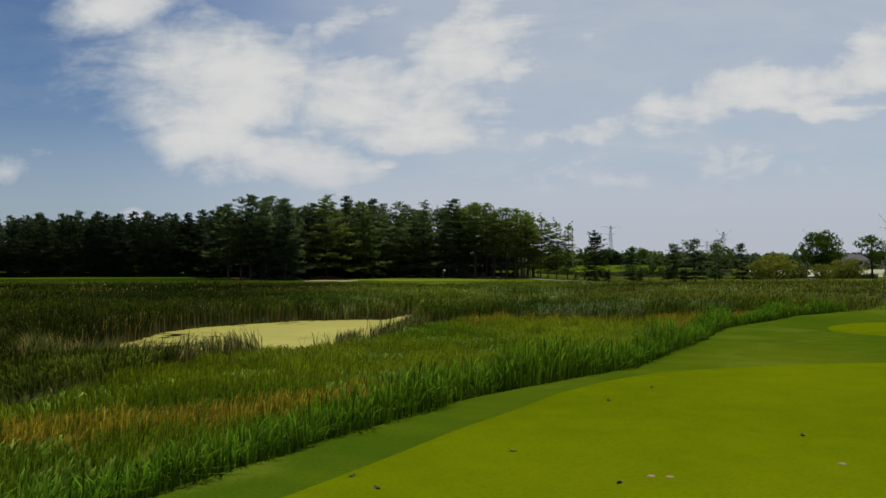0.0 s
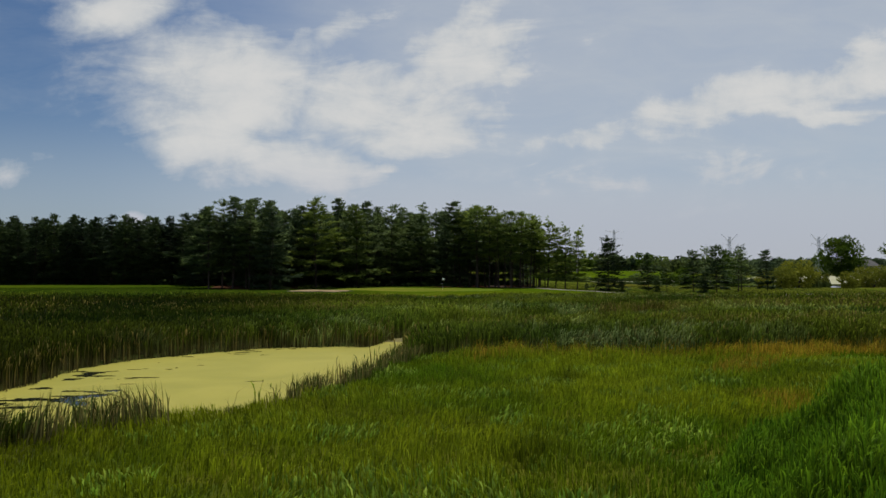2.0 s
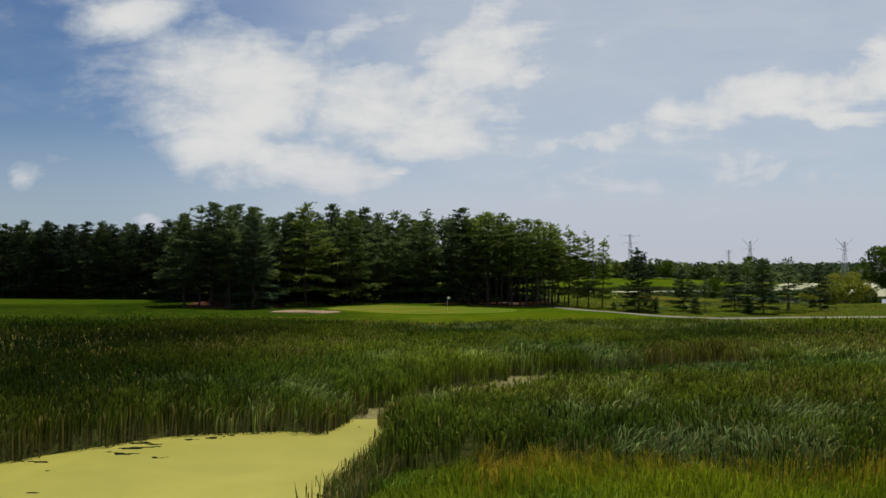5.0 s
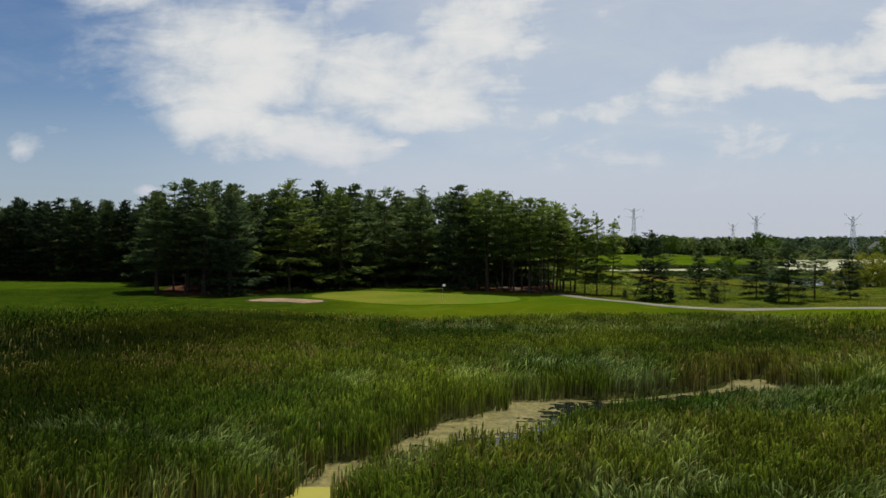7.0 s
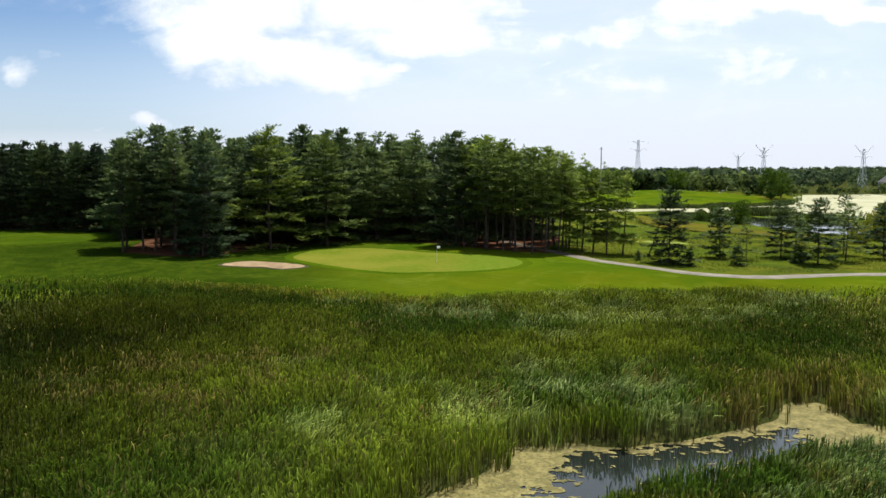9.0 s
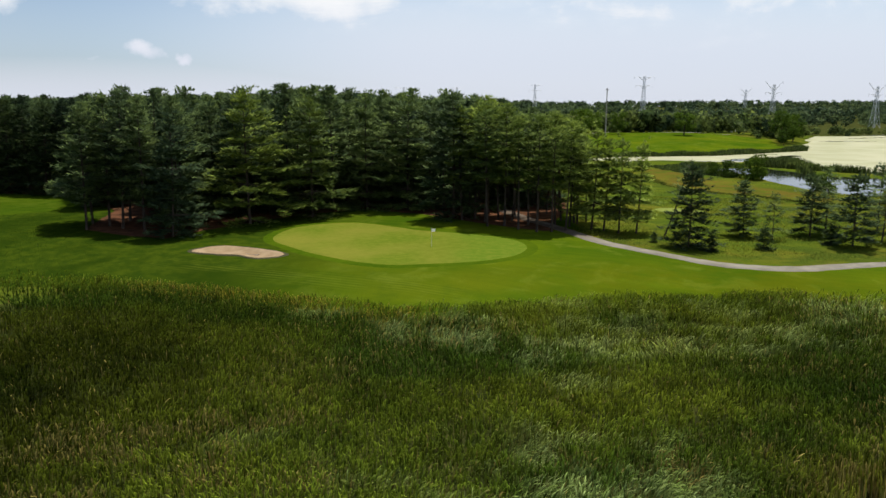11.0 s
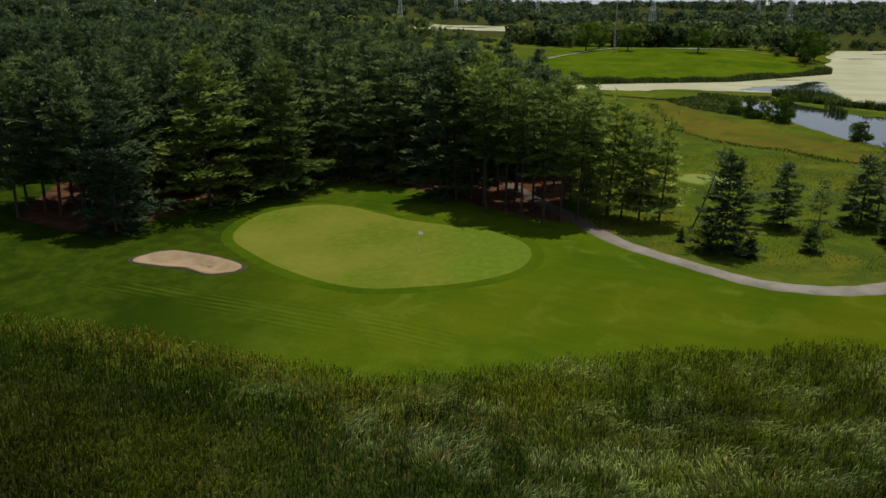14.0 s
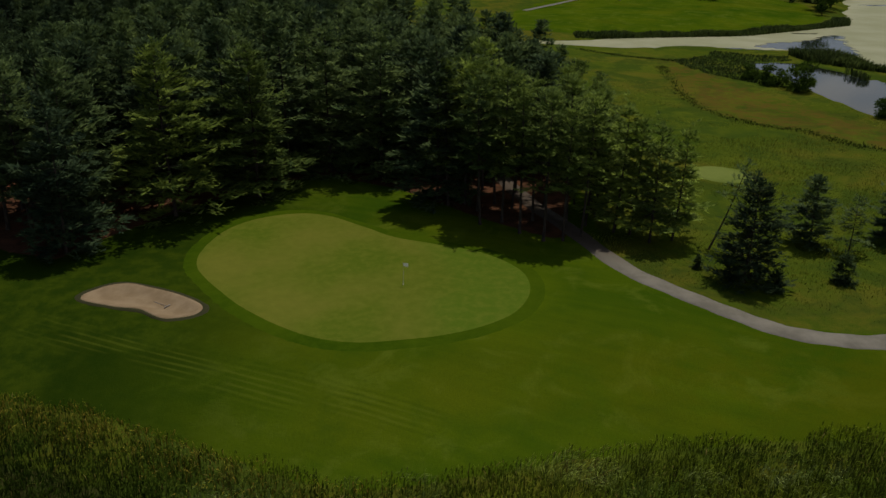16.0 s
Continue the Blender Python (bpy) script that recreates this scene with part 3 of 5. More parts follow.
def make_ground():
    xs, ys = stretch(-4600, 4600, -64, 64, 1.0, 1.08), stretch(-2500, 4800, 2, 205, 1.0, 1.055)
    gx, gy = np.meshgrid(xs, ys)
    x, y = gx.ravel(), gy.ravel()
    z = terrain(x, y)
    w, h = len(xs), len(ys)
    i = np.arange(w * h).reshape(h, w)
    quads = np.stack([i[:-1, :-1].ravel(), i[:-1, 1:].ravel(), i[1:, 1:].ravel(), i[1:, :-1].ravel()], axis=1)
    ob = mesh_object("ground", np.column_stack([x, y, z]), quads, M_GROUND, smooth_shade=True)
    north = y - np.interp(x, [p[0] for p in MARSH_NORTH], [p[1] for p in MARSH_NORTH])
    tee = sdist(x, y, TEE_LAND)
    wet = smooth(-north, 2.0, 9.0) * smooth(tee, -0.2, 0.8) * (0.25 + 0.75 * cattail_share(x, y))
    wet = np.maximum(wet, smooth(np.hypot(x, y - 60), 440, 520) * smooth(sdist(x, y, FAR_FAIRWAY), 4, 14))
    path_line = np.array(PATH)
    path_y = np.interp(x, path_line[3:, 0], path_line[3:, 1])
    rough_right = smooth(y - path_y, 0.6, 1.6) * smooth(x, 18, 22)
    mown = smooth(north, -0.6, 0.8) * (1 - rough_right) * smooth(y, 60, 100) * smooth(240 - y, 0, 20) * smooth(140 + x, 0, 10)
    mown = np.maximum(mown, smooth(-tee, -0.2, 0.4))
    mown = np.maximum(mown, smooth(-sdist(x, y, FAR_FAIRWAY), -1, 3))
    mown = np.maximum(mown, smooth(np.hypot((x - 40.5) / 4.6, (y - 195) / 4.2), 1.1, 0.8))
    needles = smooth(-sdist(x, y, WOOD), 0.0, 2.5)
    dry = smooth(-sdist(x, y, DRY_FIELD), -2.0, 3.0)
    # where rough grass grows, and where its colour carries the left side's shade
    shaggy_shade = np.maximum(smooth(-x, -2, 26) * smooth(y, 70, 120) * smooth(260 - y, 0, 30), 0.10 * smooth(-tee, -0.5, 0.5))
    shaggy_shade = shaggy_shade * (0.45 + 0.55 * smooth(sdist(x, y, [(-120, 180), (-70, 178), (-60, 186), (-62, 204), (-120, 210)]), -1, 3))
    worn = np.exp(-((x - 30) / 24) ** 2 - ((y - 143.5) / 7) ** 2)
    tracks = smooth(-sdist(x, y, [(-31, 149.5), (-20, 144.5), (-8, 139.8), (3, 137), (4, 139.5), (-8, 143.3), (-20, 148), (-30, 151.5)]), -0.6, 0.8)
    for key, vals in (("wet", wet), ("mown", mown), ("needles", needles), ("dry", dry), ("shaggy_shade", shaggy_shade), ("tracks", tracks), ("worn", worn)):
        ob.data.attributes.new(key, "FLOAT", "POINT").data.foreach_set("value", vals.astype(np.float32))
    return tagged(ob, "rolling grassland of a golf course with marsh and mown turf", "ground", kind="structure")


make_ground()
tagged(draped("putting_green", GREEN, 0.05, M_GREEN, 24), "pale green closely mown putting green beside the pine wood", "golf green", kind="structure")
tagged(draped("tee_box", TEE, 0.05, M_TEE, 16), "bright yellow-green closely mown tee with worn spots", "tee box", kind="structure")
tagged(draped("tee_box", TEE_BACK, 0.05, M_TEE, 10), "small round closely mown tee lawn", "tee box", kind="structure")
tagged(draped("bunker", BUNKER, 0.14, M_SAND, 12), "kidney-shaped sand bunker set in mown turf", "bunker", kind="structure")


def grown(poly, by):
    """The outline pushed outwards from its middle."""
    c = np.mean(np.array(poly), axis=0)
    return [tuple(np.array(p) + (np.array(p) - c) / np.hypot(*(np.array(p) - c)) * by) for p in poly]


# flat pale green patch in the meadow, drawn as a turf sheet
M_PALE_PATCH = turf("pale_patch_green", (0.120, 0.160, 0.030), (0.175, 0.210, 0.050), 0.2)
tagged(draped("small_lawn", [(40.5 + 4.4 * math.cos(a), 195 + 4.0 * math.sin(a)) for a in [k * 0.785 for k in range(8)]], 0.09, M_PALE_PATCH, 10, 4), "small flat pale green patch in the rough meadow", "lawn", kind="structure")
M_COLLAR = turf("collar_turf", (0.034, 0.068, 0.003), (0.058, 0.092, 0.004), 0.25)
tagged(draped("green_collar", grown(GREEN, 1.1), 0.028, M_COLLAR, 24), "darker ring of longer turf round the putting green", "turf collar", kind="structure")
tagged(draped("bunker_edge", grown(BUNKER, 0.38), 0.085, material("bunker_lip", plain_build((0.036, 0.036, 0.010), 0.95)), 12), "dark grassy lip round the sand bunker", "turf edge", kind="structure")


def make_path():
    line = open_curve(PATH, 10)
    verts, quads = [], []
    for k, p in enumerate(line):
        t = line[min(k + 1, len(line) - 1)] - line[max(k - 1, 0)]
        nrm = np.array((-t[1], t[0])) / np.hypot(*t)
        for s in (-1.15, -1.05, 0, 1.05, 1.15):
            q = p + nrm * (s + 0.06 * math.sin(k * 0.9 + s))
            verts.append((q[0], q[1], float(terrain(q[0], q[1])) + (0.05 if abs(s) < 1.1 else -0.06)))
        if k:
            a = 5 * (k - 1)
            quads += [(a + j, a + 5 + j, a + 6 + j, a + 1 + j) for j in range(4)]
    return mesh_object("cart_path", verts, np.array(quads), M_PATH, smooth_shade=True)


tagged(make_path(), "pale grey gravel cart path curving out of the pines", "path", kind="structure")


def water_sheet(name, x0, y0, x1, y1, z, label):
    ob = mesh_object(name, [(x0, y0, z), (x1, y0, z), (x1, y1, z), (x0, y1, z)], np.array([(0, 1, 2, 3)]), M_WATER)
    return tagged(ob, label, "pond", kind="structure")


water_sheet("marsh_water", -30, 34, 36, 108, -0.02, "dark still marsh water between the cattails")
water_sheet("pond_water", 10, 190, 440, 530, -0.02, "still pond water reflecting the sky")
water_sheet("small_pond_water", -70, 616, 50, 768, 3.4, "small far pond among trees")


def weed_sheet(name, x0, y0, x1, y1, step, z, inside, mat):
    """Floating weed: a ragged sheet kept where inside(x, y) holds."""
    xs, ys = np.arange(x0, x1, step), np.arange(y0, y1, step)
    gx, gy = np.meshgrid(xs, ys)
    keep = inside(gx + step / 2, gy + step / 2)[:-1, :-1]
    jx = gx + (hashed(np.rint(gx / step), np.rint(gy / step), 5) - 0.5) * step * 0.7
    jy = gy + (hashed(np.rint(gx / step), np.rint(gy / step), 6) - 0.5) * step * 0.7
    i = np.arange(gx.size).reshape(gx.shape)
    quads = np.stack([i[:-1, :-1][keep], i[:-1, 1:][keep], i[1:, 1:][keep], i[1:, :-1][keep]], axis=1)
    used, inv = np.unique(quads, return_inverse=True)
    verts = np.column_stack([jx.ravel(), jy.ravel(), np.full(gx.size, z)])[used]
    return mesh_object(name, verts, inv.reshape(quads.shape), mat)


def near_weed(x, y):
    return (y < 76.5) & (sdist(x, y, NEAR_POND) < 1.2) & (fbm(x * 0.5, y * 1.3, 51, 4) > 0.13 + 0.09 * np.exp(-((x + 18) / 2.4) ** 2 - ((y - 49) / 3.2) ** 2) + 0.17 * smooth(-x - 0.25 * (60 - y), 9.5, 15))


def slough_weed(x, y):
    sd = sdist(x, y, OPEN_WATER) + 2.6 * (fbm(x * 0.7, y * 0.9, 61, 4) - 0.5)
    holes = fbm(x * 1.1, y * 1.9, 71, 5) > 0.45 - 0.30 * smooth(sd, 0.0, 1.4)
    flecks = (sd > -1.3) & (fbm(x * 2.6, y * 4.0, 73, 3) > 0.66)
    return (np.minimum(sdist(x, y, SLOUGH), sdist(x, y, NEAR_POND)) < 1.2) & (y > 76.0) & (((sd > -0.3) & holes) | flecks)


def far_weed(x, y):
    open_part = sdist(x, y, FAR_OPEN) + 12 * (fbm(x * 0.05, y * 0.09, 81, 4) - 0.5)
    return (sdist(x, y, FAR_POND) < 2.5) & (open_part > -3) & (fbm(x * 0.03, y * 0.1, 83, 4) > 0.30)


tagged(weed_sheet("duckweed", -25, 36, 1, 84, 0.16, 0.0, near_weed, M_WEED), "yellow-green duckweed covering the marsh pond", "duckweed", kind="stuff")
tagged(weed_sheet("algae_mat", -6, 70, 31, 104, 0.10, 0.004, slough_weed, M_MAT), "tan dead algae floating round open water", "algae", kind="stuff")
tagged(weed_sheet("pale_duckweed", 15, 225, 425, 515, 1.6, 0.02, far_weed, M_FARWEED), "pale duckweed covering the far pond", "duckweed", kind="stuff")
tagged(weed_sheet("pale_duckweed", -70, 616, 52, 770, 3.0, 3.42, lambda x, y: (sdist(x, y, LITTLE_POND) < 4) & (fbm(x * 0.03, y * 0.08, 85, 4) > 0.32), M_FARWEED), "pale duckweed on the small pond among trees", "duckweed", kind="stuff")


# ---- marsh plants ----
def blades(name, x, y, height, width, bend, tint, label, category, base=None, combed=0.65, straw=0.0, start=0.0, tips=1.0):
    """Many single leaves in one mesh: two bent segments each, from the ground or from higher on a stem."""
    k = len(x)
    rng = np.random.default_rng(k)
    ang = rng.uniform(0, 2 * np.pi, k)
    wx, wy = np.cos(ang) * width / 2, np.sin(ang) * width / 2
    swirl = 2.2 * np.pi * (fbm(x * 0.12, y * 0.12, 161, 3) - 0.5) + rng.normal(0, 0.55, k)
    dx, dy = np.cos(swirl) * combed + rng.normal(0, 1, k) * 0.3, np.sin(swirl) * combed + rng.normal(0, 1, k) * 0.3
    z0 = terrain(x, y) - 0.05 if base is None else base
    z0 = z0 + start * height
    height = height * (1 - start)
    lean = bend * height
    mx, my = x + dx * lean * 0.3, y + dy * lean * 0.3
    tx, ty = x + dx * lean, y + dy * lean
    mz, tz = z0 + height * 0.58, z0 + height * (1 - 0.35 * np.minimum(bend, 1.2))
    v = np.empty((k, 5, 3))
    v[:, 0], v[:, 1] = np.stack([x - wx, y - wy, z0], 1), np.stack([x + wx, y + wy, z0], 1)
    v[:, 2], v[:, 3] = np.stack([mx + wx, my + wy, mz], 1), np.stack([mx - wx, my - wy, mz], 1)
    v[:, 4] = np.stack([tx, ty, tz], 1)
    i = 5 * np.arange(k)[:, None]
    ob = mesh_object(name, v.reshape(-1, 3), [i + np.array([[0, 1, 2, 3]]), i + np.array([[3, 2, 4]])], M_BLADE)
    col = np.ones((k, 5, 4), np.float32)
    col[:, :, :3] = tint[:, None, :]
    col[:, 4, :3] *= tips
    sheath = ((np.zeros(k) + straw) * (start == 0))[:, None, None]
    col[:, :2, :3] = col[:, :2, :3] * (1 - sheath) + np.array((0.135, 0.115, 0.055)) * sheath
    ob.data.attributes.new("tint", "FLOAT_COLOR", "POINT").data.foreach_set("color", col.ravel())
    return tagged(ob, label, category, kind="stuff")


def arching(name, x, y, foot, length, width, bend, tint, label, category, combed=0.4, tips=1.5, root=0.4):
    """The tops of tall leaves: a slim bent blade each, that rises from foot and arches over."""
    k = len(x)
    rng = np.random.default_rng(k + 1)
    ang = rng.uniform(0, 2 * np.pi, k)
    swirl = 2.4 * np.pi * (fbm(x * 0.11, y * 0.11, 161, 3) - 0.5) + rng.normal(0, 0.5, k)
    dx, dy = np.cos(swirl) * combed + np.cos(ang) * (1 - combed), np.sin(swirl) * combed + np.sin(ang) * (1 - combed)
    turn = ang + rng.normal(np.pi / 2, 0.5, k)
    wx, wy = np.cos(turn) * width / 2, np.sin(turn) * width / 2
    out, rise = length * np.sin(np.minimum(bend, 1.5)), length * np.cos(np.minimum(bend, 1.5))
    mx, my, mz = x + dx * out * 0.42, y + dy * out * 0.42, foot + 0.66 * rise + 0.06 * length
    v = np.empty((k, 4, 3))
    v[:, 0] = np.stack([x, y, foot], 1)
    v[:, 1], v[:, 2] = np.stack([mx - wx, my - wy, mz], 1), np.stack([mx + wx, my + wy, mz], 1)
    v[:, 3] = np.stack([x + dx * out, y + dy * out, foot + rise], 1)
    i = 4 * np.arange(k)[:, None]
    ob = mesh_object(name, v.reshape(-1, 3), np.concatenate([i + np.array([[0, 2, 1]]), i + np.array([[1, 2, 3]])], 1).reshape(-1, 3), M_BLADE)
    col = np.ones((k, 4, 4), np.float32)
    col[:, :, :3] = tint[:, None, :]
    # shade at the leaf feet and highlights at the tips, put into the tint
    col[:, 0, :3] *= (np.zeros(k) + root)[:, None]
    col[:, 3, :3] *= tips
    ob.data.attributes.new("tint", "FLOAT_COLOR", "POINT").data.foreach_set("color", col.ravel())
    return tagged(ob, label, category, kind="stuff")


def scatter(x0, x1, y0, y1, density, seed):
    rng = np.random.default_rng(seed)
    k = int((x1 - x0) * (y1 - y0) * density)
    return rng.uniform(x0, x1, k), rng.uniform(y0, y1, k)


def pick(a, b, f):
    return np.array(a)[None, :] * (1 - f[:, None]) + np.array(b)[None, :] * f[:, None]


def make_marsh():
    def in_marsh(x, y):
        north = y - np.interp(x, [p[0] for p in MARSH_NORTH], [p[1] for p in MARSH_NORTH])
        ragged = 2.4 * (fbm(x * 0.3, y * 0.3, 93) - 0.5)
        return (north + ragged < 0) & (sdist(x, y, TEE_LAND) > 0.15)

    def in_water(x, y):
        rag = 0.9 * (fbm(x * 0.8, y * 0.8, 95) - 0.5)
        return np.minimum(sdist(x, y, NEAR_POND), sdist(x, y, SLOUGH) + 0.15 + 2.8 * (fbm(x * 0.8, y * 0.8, 99, 4) - 0.5)) + rag < 0.1

    for x0, x1, y0, y1, dens, wide, seed in ((-40, 44, 18, 142, 82, 0.074, 1), (-110, -26, 14, 152, 11, 0.13, 2), (28, 110, 55, 152, 11, 0.13, 3)):
        x, y = scatter(x0, x1, y0, y1, dens, seed)
        rng = np.random.default_rng(seed + 50)
        outer = np.where(x > 0, smooth(x, 30, 43), smooth(-x, 27, 39))
        clumped = (0.46 + 0.54 * smooth(fbm(x * 1.1, y * 1.1, 97, 2), 0.36, 0.60)) * (1 - outer if seed == 1 else outer)
        keep = in_marsh(x, y) & (rng.uniform(size=len(x)) < cattail_share(x, y) * clumped) & ((y > 46) | (x < -13.5)) & (np.abs(x) < 0.62 * y + 12)
        x, y = x[keep], y[keep]
        keep = ~in_water(x, y)
        x, y = x[keep], y[keep]
        k = len(x)
        patch, sheen, rust = fbm(x * 0.06, y * 0.09, 101, 4) + 0.13 * np.exp(-((x + 3) / 15) ** 2 - ((y - 92) / 17) ** 2), fbm(x * 0.10, y * 0.20, 103, 4), fbm(x * 0.08, y * 0.12, 107, 4)
        north = np.interp(x, [p[0] for p in MARSH_NORTH], [p[1] for p in MARSH_NORTH]) - y
        edge = smooth(north + 4 * (fbm(x * 0.25, y * 0.25, 98) - 0.5), -1.5, 6)
        height = (1.65 + 0.55 * patch + 0.35 * smooth(-x, 26, 40)) * (0.78 + 0.40 * fbm(x * 0.75, y * 0.75, 99, 3)) * (0.72 + 0.28 * edge)
        south = (y < np.interp(x, [-4, 3, 10, 20, 28], [77, 83, 90, 94, 97])) * smooth(8 - sdist(x, y, SLOUGH), 0, 6)
        height = height * (1 - 0.18 * south) * (0.55 + 0.45 * smooth(y - 0.5 * np.minimum(x + 24, 0), 44, 50))
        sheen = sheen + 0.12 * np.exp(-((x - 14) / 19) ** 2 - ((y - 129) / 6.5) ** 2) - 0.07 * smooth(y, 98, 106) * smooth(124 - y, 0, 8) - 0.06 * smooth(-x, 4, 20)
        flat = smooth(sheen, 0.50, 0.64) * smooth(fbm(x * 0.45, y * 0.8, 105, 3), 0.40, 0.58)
        shore = np.minimum(sdist(x, y, NEAR_POND), sdist(x, y, SLOUGH))
        bank = smooth(3.2 - shore, 0, 2.4)
        tint = pick((0.046, 0.088, 0.009), (0.160, 0.206, 0.018), smooth(patch, 0.32, 0.70)) * (0.30 + 1.46 * fbm(x * 0.9, y * 0.9, 109, 3))[:, None]
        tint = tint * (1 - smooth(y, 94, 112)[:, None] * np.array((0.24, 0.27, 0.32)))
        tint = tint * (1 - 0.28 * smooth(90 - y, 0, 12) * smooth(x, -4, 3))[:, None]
        # cloud shade over the left marsh and outer right put into the tint
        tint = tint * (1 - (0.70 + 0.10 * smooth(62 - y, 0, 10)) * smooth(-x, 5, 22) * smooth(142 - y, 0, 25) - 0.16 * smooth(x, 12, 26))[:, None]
        # sheen of the wind-bent patches, added to the leaf tint
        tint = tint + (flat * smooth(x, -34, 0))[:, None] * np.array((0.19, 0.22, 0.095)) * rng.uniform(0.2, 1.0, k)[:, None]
        rusty = 0.5 * smooth(rust, 0.42, 0.60) * smooth(x, -18, 2) * smooth(y, 70, 84) * smooth(120 - y, 0, 14)
        tint = tint * (1 - rusty[:, None]) + rusty[:, None] * np.array((0.150, 0.146, 0.018)) * (0.45 + fbm(x * 0.9, y * 0.9, 109, 3))[:, None]
        turfy = (1 - edge) * 0.75
        tint = tint * (1 - turfy[:, None]) + turfy[:, None] * np.array((0.098, 0.132, 0.010)) * (0.5 + fbm(x * 0.5, y * 0.5, 163, 3))[:, None]
        sere = smooth(y, 72, 84) * smooth(116 - y, 0, 14)
        dry_edge = smooth(6.0 - north, 0, 5) * smooth(x, -36, -26) * smooth(4 - x, 0, 8) * smooth(rust, 0.30, 0.48)
        yellow = rng.uniform(size=k) < 0.40 * dry_edge
        tint[yellow] = pick((0.20, 0.20, 0.024), (0.27, 0.19, 0.030), rng.uniform(size=yellow.sum()))
        dead = rng.uniform(size=k) < 0.02 + (0.14 + 0.14 * sere) * smooth(rust + 0.05 * sere, 0.50, 0.66) * smooth(x, -16, 0) + 0.28 * smooth(1.4 - sdist(x, y, NEAR_POND), 0, 1.2) + 0.45 * smooth(y, 92, 97) * smooth(112 - y, 0, 6) * smooth(fbm(x * 0.22, y * 0.4, 167, 4), 0.60, 0.70)
        tint[dead] = pick((0.225, 0.195, 0.055), (0.175, 0.135, 0.036), rng.uniform(size=dead.sum())) * rng.uniform(0.6, 1.2, dead.sum())[:, None]
        stem = rng.uniform(size=k) < 0.10 + 0.42 * bank
        z0 = terrain(x, y)
        length = rng.uniform(0.38, 0.86, k) * (1 + 0.35 * flat) * (0.75 + 0.25 * edge)
        foot = z0 + np.maximum(0.02, height * rng.uniform(0.62, 1.02, k) - length * 0.8)
        low = bank * (rng.uniform(size=k) < 0.35)
        foot = foot - low * rng.uniform(0.2, 0.6, k) * (foot - z0)
        bend = np.clip(rng.normal(0.62, 0.34, k) + 0.5 * flat - 0.25 * bank, 0.05, 1.5)
        u = ~stem
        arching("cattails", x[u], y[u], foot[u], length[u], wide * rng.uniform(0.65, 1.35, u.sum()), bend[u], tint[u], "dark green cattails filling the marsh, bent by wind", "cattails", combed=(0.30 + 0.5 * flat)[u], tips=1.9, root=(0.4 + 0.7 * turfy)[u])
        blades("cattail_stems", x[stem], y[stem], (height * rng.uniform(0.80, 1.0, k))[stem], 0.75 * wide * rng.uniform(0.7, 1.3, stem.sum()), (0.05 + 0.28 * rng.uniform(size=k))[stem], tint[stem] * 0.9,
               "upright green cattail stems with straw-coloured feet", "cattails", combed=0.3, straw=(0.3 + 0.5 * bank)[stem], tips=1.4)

    x, y = scatter(-34, 46, -2, 76, 104, 7)
    rng = np.random.default_rng(8)
    keep = in_marsh(x, y) & ~in_water(x, y) & (rng.uniform(size=len(x)) > cattail_share(x, y) * ((y > 46) | (x < -14.5)))
    x, y = x[keep], y[keep]
    k = len(x)
    tee = sdist(x, y, TEE_LAND)
    patch, rust = fbm(x * 0.11, y * 0.11, 111, 4), fbm(x * 0.09 + 7, y * 0.16, 113, 4)
    tuft = fbm(x * 0.85, y * 0.85, 118, 3)
    height = (0.26 + 0.34 * patch + 0.30 * smooth(tuft, 0.4, 0.65)) * rng.uniform(0.6, 1.15, k)
    tint = pick((0.085, 0.170, 0.006), (0.270, 0.320, 0.012), smooth(patch, 0.3, 0.68) * 0.75 + 0.25 * fbm(x * 0.9, y * 0.9, 119, 2)) * (0.62 + 0.8 * tuft)[:, None]
    rim = np.interp(x, [-200, -30, -15, -12, -6, -2, 2, 8, 14, 24, 40, 100], [8, 18, 24, 40, 52, 62, 64, 66, 64, 66, 68, 74]) - y
    strip = np.interp(y, [18, 22, 26, 30, 36, 43, 50, 58, 70], [-16, -12, -6, -2.2, 1.0, 5.5, 11, 18, 31])
    band = np.exp(-((x - strip) / (1.6 + 3.4 * fbm(x * 0.15, y * 0.15, 117))) ** 2) * (0.30 + 1.2 * fbm(x * 0.3, y * 0.3, 116, 3))
    band = band * (1 - 0.8 * smooth(y, 30, 36) * smooth(54 - y, 0, 6)) + 0.9 * np.exp(-((x - 14.5) / 2.6) ** 2 - ((y - 46) / 4.5) ** 2)
    edge_band = smooth(5.5 - rim, 0, 3) * smooth(x, -1, 3)
    dry = smooth(0.42 * rust + 0.52 * band + 0.42 * edge_band, 0.46, 0.70)
    straw = rng.uniform(size=k) < 0.70 * dry + 0.2 * edge_band
    # sedge on the left carries cloud shade in its tint
    tint = tint * (0.77 - 0.18 * smooth(-x, 2, 14))[:, None]
    tint = tint * (1 + 0.3 * np.exp(-((x - 8) / 8) ** 2 - ((y - 54) / 7) ** 2))[:, None]
    tint[straw] = pick((0.36, 0.285, 0.026), (0.31, 0.195, 0.020), rng.uniform(size=straw.sum()))
    shrubby = np.exp(-((x - 3.0) / 1.0) ** 2 - ((y - 36.5) / 1.2) ** 2) + np.exp(-((x - 6.6) / 0.9) ** 2 - ((y - 52) / 1.4) ** 2)
    tint[~straw] *= (1 - 0.5 * np.minimum(shrubby, 1))[~straw][:, None]
    height = height * (1 + 0.9 * shrubby) * (1 + 0.25 * dry + 0.75 * edge_band)
